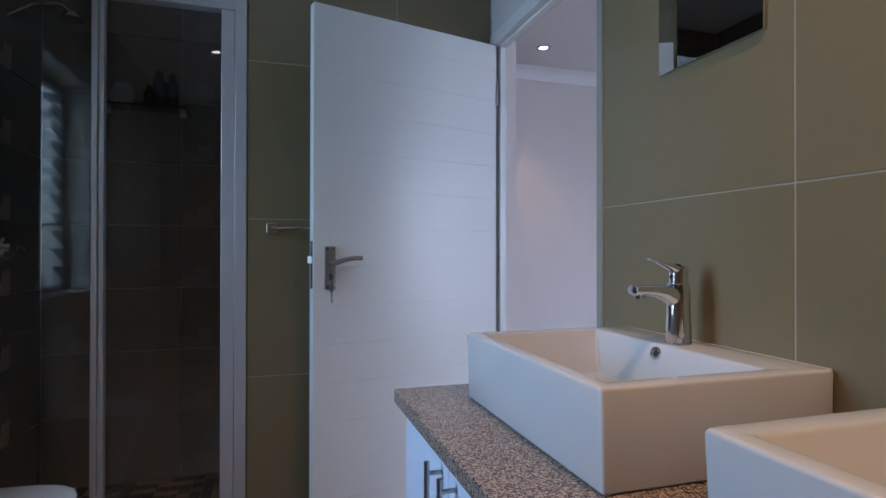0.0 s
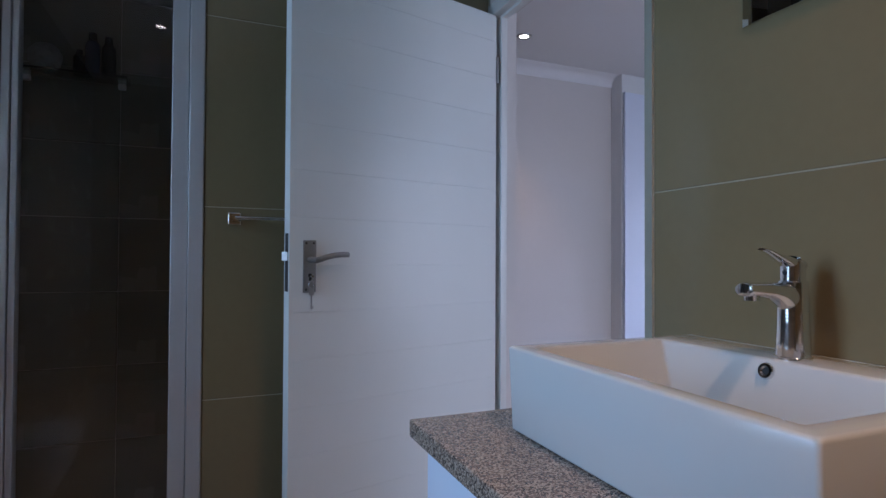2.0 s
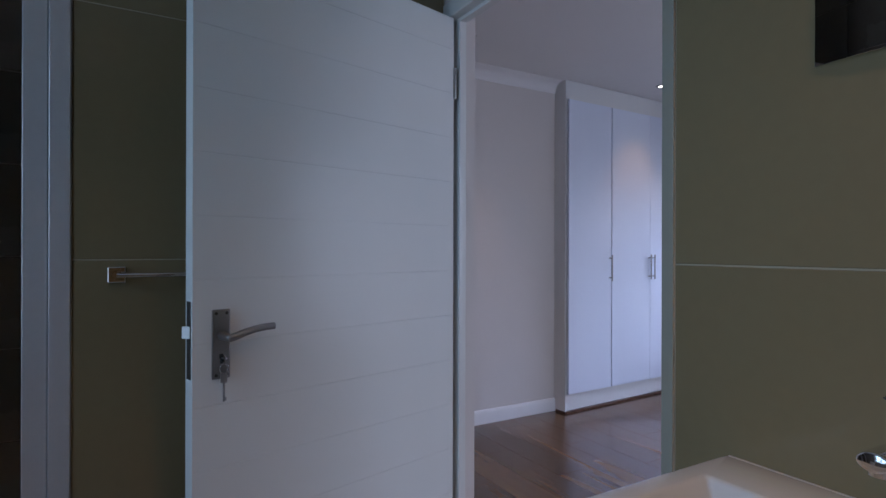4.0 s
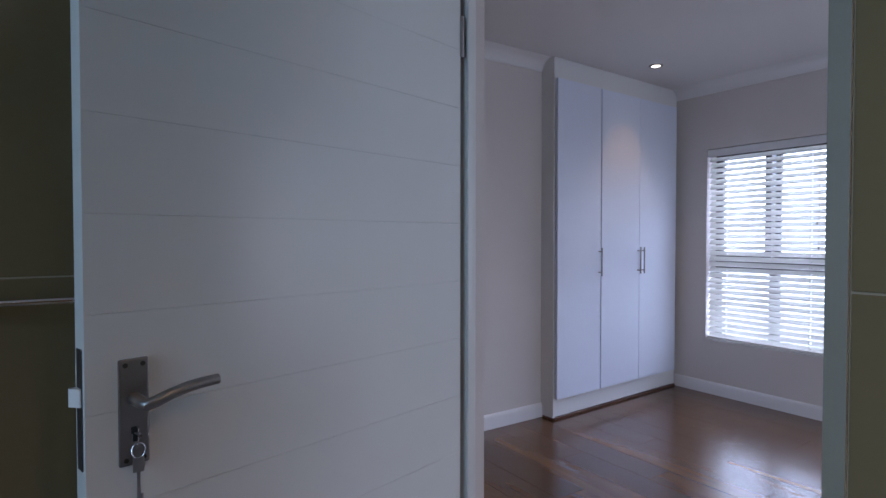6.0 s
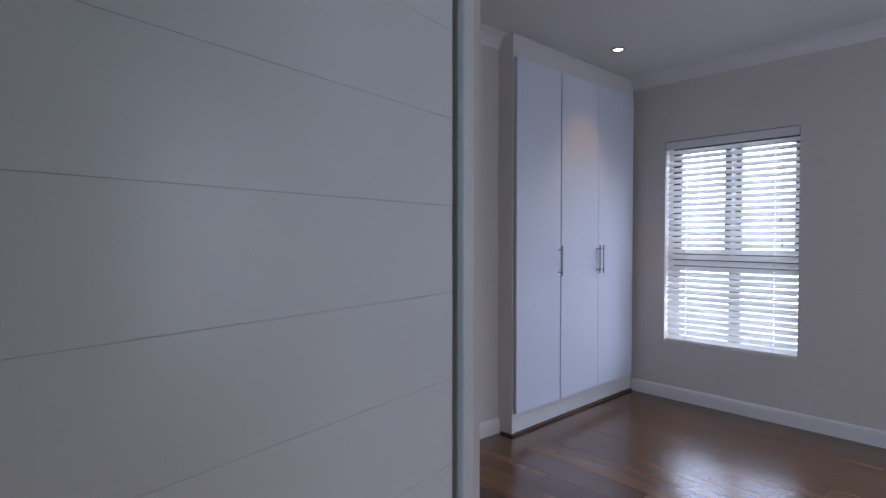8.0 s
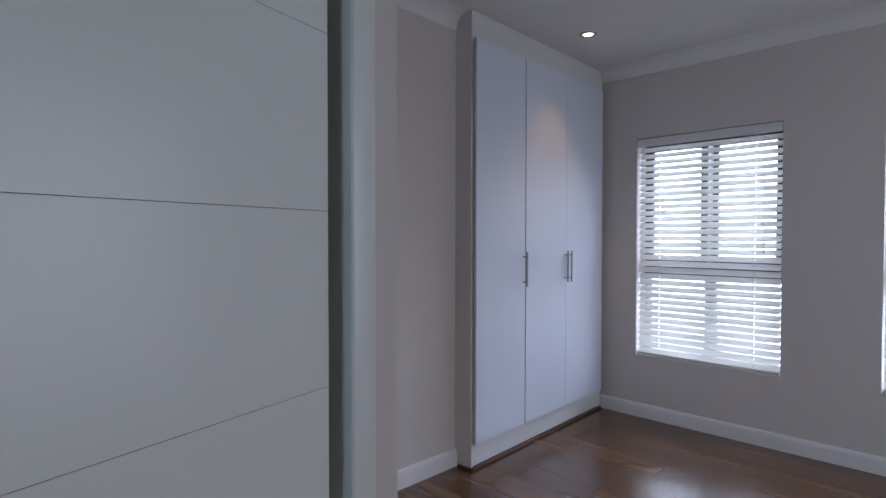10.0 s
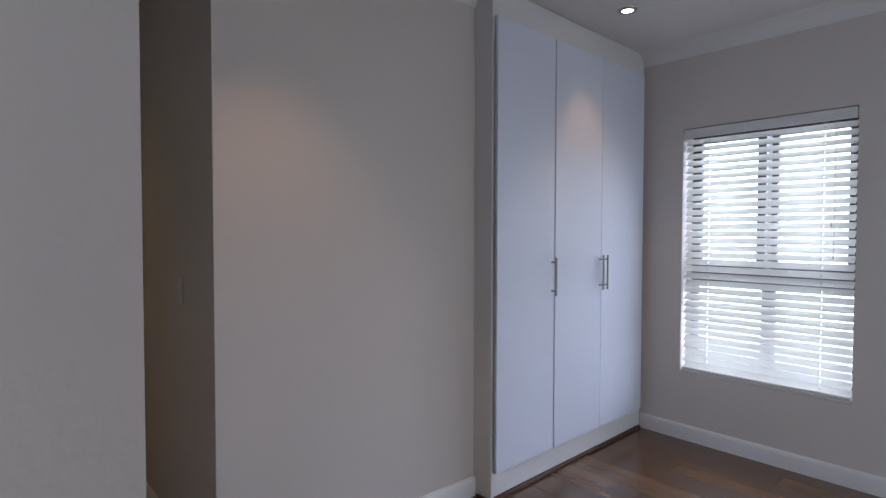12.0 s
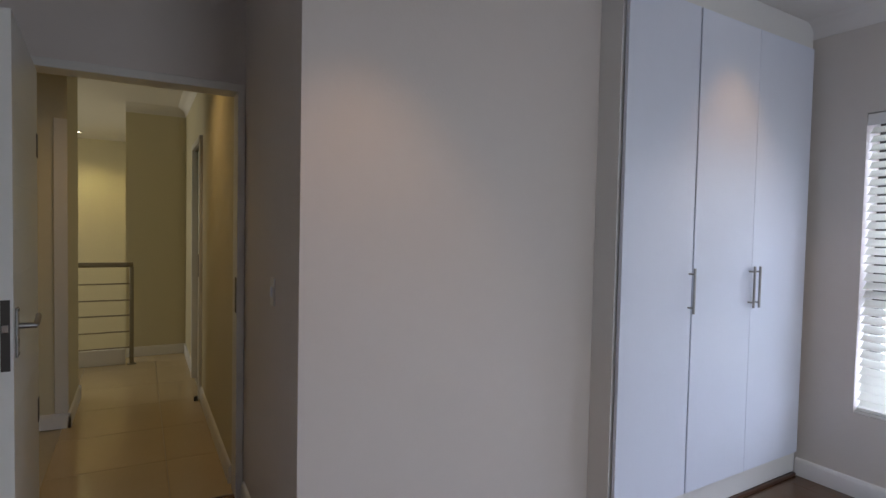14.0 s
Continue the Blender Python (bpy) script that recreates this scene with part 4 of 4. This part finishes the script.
# ---- landing balustrade ----
bl = thing("stair_balustrade", 0.4, 8.42, 0, label="stainless steel stair railing with horizontal bars", category="railing")
part("handrail", sweep(bmesh.new(), [(-1.6, 8.40, 0.985), (1.15, 8.40, 0.985)], 0.024, 18), BRONZE, bl, "wide steel handrail", smooth=50)
for x in (1.135, -0.1, -1.4):
    part("post", sweep(bmesh.new(), [(x, 8.40, 0.0), (x, 8.40, 0.965)], 0.019, 16), BRONZE, bl, smooth=50)
    part("base_flange", cyl(bmesh.new(), Matrix.Translation((x, 8.40, 0.0)), 0.042, 0.038, 0.010, 24), BRONZE, bl)
for z in (0.80, 0.64, 0.49, 0.33, 0.173):
    part("bar", sweep(bmesh.new(), [(-1.5, 8.385, z), (1.135, 8.385, z)], 0.007, 10), BRONZE, bl, smooth=50)
part("trim_stair_kerb", boxes((-2.2, 1.08, 8.43, 8.50, -1.5, 0.15), bevel=0.004), CEILING, label="low white kerb along the stairwell edge", category="kerb", **ST)
part("trim_pier", boxes((0.705, 0.782, 6.628, 6.649, 0.104, 2.08), bevel=0.003), TRIM, label="white painted casing on the hall pier", category="casing", **ST)
part("door_stop", cyl(bmesh.new(), Matrix.Translation((1.595, 6.9, 0.0)), 0.016, 0.014, 0.035, 16), BLACK, label="small black rubber door stop on the hall floor", category="door stop", smooth=40)

sw = thing("light_switch", 1.67, 4.42, 1.05, label="white plastic light switch on the alcove wall", category="switch")
part("plate", boxes((1.662, 1.6695, 4.385, 4.445, 1.085, 1.195), bevel=0.002), TRIM, sw)
part("rocker", boxes((1.658, 1.662, 4.40, 4.43, 1.12, 1.16), bevel=0.001), MELAMINE, sw)

# ---- tiles, planks and mosaic: pieces of walls and floors ----
G = 0.003
R_EAST, R_WEST = pose(0, 0, 0, 0, 0, -90), pose(0, 0, 0, 0, 0, 90)
CACHE = {}


def tile(parent, material, w, h, d, x, y, z, turn=None):
    k = (material.name, round(w, 3), round(h, 3), round(d, 4))
    if k not in CACHE:
        CACHE[k] = tile_mesh("tile", w, h, d, material)
    piece("tile", CACHE[k], parent, x, y, z, turn)


def cuts(a, b, first, pitch):
    """Joint places from a to b, passing through first."""
    e = [a]
    v = first + math.ceil((a + 0.02 - first) / pitch) * pitch
    while v < b - 0.02:
        e.append(v)
        v += pitch
    return list(zip(e, e[1:] + [b]))


def tile_wall(parent, material, axis, face, a, b, first, pitch, z0, z1, zfirst, zpitch, side, hole=None):
    """Tiles a wall face, lying 8 mm proud of the core; axis x or y is the way the wall runs."""
    for u0, u1 in cuts(a, b, first, pitch):
        for v0, v1 in cuts(z0, z1, zfirst, zpitch):
            rects = [(u0, u1, v0, v1)]
            if hole and u1 > hole[0] and u0 < hole[1] and v1 > hole[2] and v0 < hole[3]:
                rects = []
                h0, h1, h2, h3 = max(hole[0], u0), min(hole[1], u1), max(hole[2], v0), min(hole[3], v1)
                rects += [(u0, u1, v0, h2)] if h2 - v0 > 0.02 else []
                rects += [(u0, u1, h3, v1)] if v1 - h3 > 0.02 else []
                rects += [(u0, h0, h2, h3)] if h0 - u0 > 0.02 else []
                rects += [(h1, u1, h2, h3)] if u1 - h1 > 0.02 else []
            for p, q, r, t in rects:
                w, h, cu, cv = q - p - G, t - r - G, (p + q) / 2, (r + t) / 2
                if axis == "x":
                    tile(parent, material, w, h, 0.0078, cu, face, cv, None if side < 0 else pose(0, 0, 0, 0, 0, 180))
                else:
                    tile(parent, material, w, h, 0.0078, face, cu, cv, R_EAST if side < 0 else R_WEST)


def grout_sheet(name, label, material, *row):
    return part(name, boxes(row), material, label=label, category="grout", **ST)


# a thin bed of grout shows in the joints
grout_sheet("trim_grout_vanity", "pale grout bed behind the wall tiles", GROUT, 0.9215, 0.928, -1.3, 1.35, 0, CEIL)
grout_sheet("trim_grout_end", "pale grout bed behind the wall tiles", GROUT, -0.105, 0.9214, 2.2365, 2.243, 0, CEIL)
tile_wall(wall_vanity, TILE, "y", 0.92, -1.3, 1.35, 0.728, 0.622, 0, CEIL, 1.258, 0.622, -1)
tile_wall(wall_end, TILE, "x", 2.235, -0.105, 0.92, 0.495, 0.60, 0, CEIL, 1.258, 0.622, -1)
tile_wall(wall_left, TILE_DARK, "y", -1.05, -1.3, 2.235, 0.35, 0.60, 0, CEIL, 1.258, 0.31, 1, (WY0, WY1, WZ0, WZ1))
tile_wall(wall_left, TILE_DARK, "y", -1.05, 2.235, 2.98, 2.38, 0.60, 0, CEIL, 1.258, 0.31, 1)
tile_wall(wall_shower_back, TILE_DARK, "x", 2.98, -1.05, -0.12, -0.447, 0.60, 0, CEIL, 1.258, 0.31, -1)
tile_wall(wall_shower_side, TILE_DARK, "y", -0.12, 2.36, 2.98, 2.38, 0.60, 0, CEIL, 1.258, 0.31, -1)


def floor_pieces(parent, name, material, x0, x1, y0, y1, w, l, d, stagger, g=0.0010):
    row = 0
    x = x0
    while x < x1 - 0.01:
        xa, xb = x, min(x + w, x1)
        off = (row * stagger) % l if stagger else 0
        y = y0 - off
        while y < y1 - 0.01:
            ya, yb = max(y, y0), min(y + l, y1)
            if yb - ya > 0.02:
                k = (name, material.name, round(xb - xa, 3), round(yb - ya, 3))
                if k not in CACHE:
                    ww, ll = xb - xa - g, yb - ya - g
                    bm = boxes((-ww / 2, ww / 2, -ll / 2, ll / 2, -d, 0), bevel=0.0006, seg=1)
                    bmesh.ops.recalc_face_normals(bm, faces=bm.faces)
                    CACHE[k] = bpy.data.meshes.new(name)
                    bm.to_mesh(CACHE[k])
                    bm.free()
                    CACHE[k].materials.append(material)
                piece(name, CACHE[k], parent, (xa + xb) / 2, (ya + yb) / 2, 0.0)
            y += l
        x += w
        row += 1


floor_pieces(floor_bed, "plank", PLANK, 1.0, 4.60, -0.6, 4.02, 0.192, 1.29, 0.0088, 0.47)
floor_pieces(floor_bed, "plank", PLANK, 0.68, 1.0, 2.36, 5.17, 0.16, 1.29, 0.0088, 0.47)
floor_pieces(floor_bed, "plank", PLANK, 1.0, 1.672, 4.02, 5.17, 0.192, 1.29, 0.0088, 0.47)
floor_pieces(floor_bath, "floor_tile", BATHFLOOR, -1.05, 0.98, -1.3, 2.225, 0.45, 0.45, 0.0088, 0.0, 0.004)
floor_pieces(floor_hall, "floor_tile", HALLTILE, 0.745, 1.64, 5.18, 8.42, 0.597, 0.597, 0.0078, 0.0, 0.003)
floor_pieces(floor_hall, "floor_tile", HALLTILE, -0.45, 0.745, 7.36, 8.42, 0.597, 0.597, 0.0078, 0.0, 0.003)
floor_pieces(floor_hall, "floor_tile", HALLTILE, 1.08, 1.64, 8.42, 8.74, 0.597, 0.597, 0.0078, 0.0, 0.003)
mosaic_floor = part("floor_shower", boxes((-1.05, -0.12, 2.29, 2.98, -0.009, -0.004)), GROUT_DARK, label="brown and sand mosaic shower floor", category="floor", **ST)
rnd = random.Random(4)
for i in range(18):
    for j in range(13):
        mm = MOSAIC[rnd.choice((0, 0, 1, 2, 3, 3, 1))]
        k = ("mosaic", mm.name)
        if k not in CACHE:
            bm = boxes((-0.0245, 0.0245, -0.0245, 0.0245, -0.0035, 0.003), bevel=0.001, seg=1)
            CACHE[k] = bpy.data.meshes.new("mosaic_tile")
            bm.to_mesh(CACHE[k])
            bm.free()
            CACHE[k].materials.append(mm)
        piece("mosaic_tile", CACHE[k], mosaic_floor, -1.02 + i * 0.0515, 2.32 + j * 0.0515, 0)
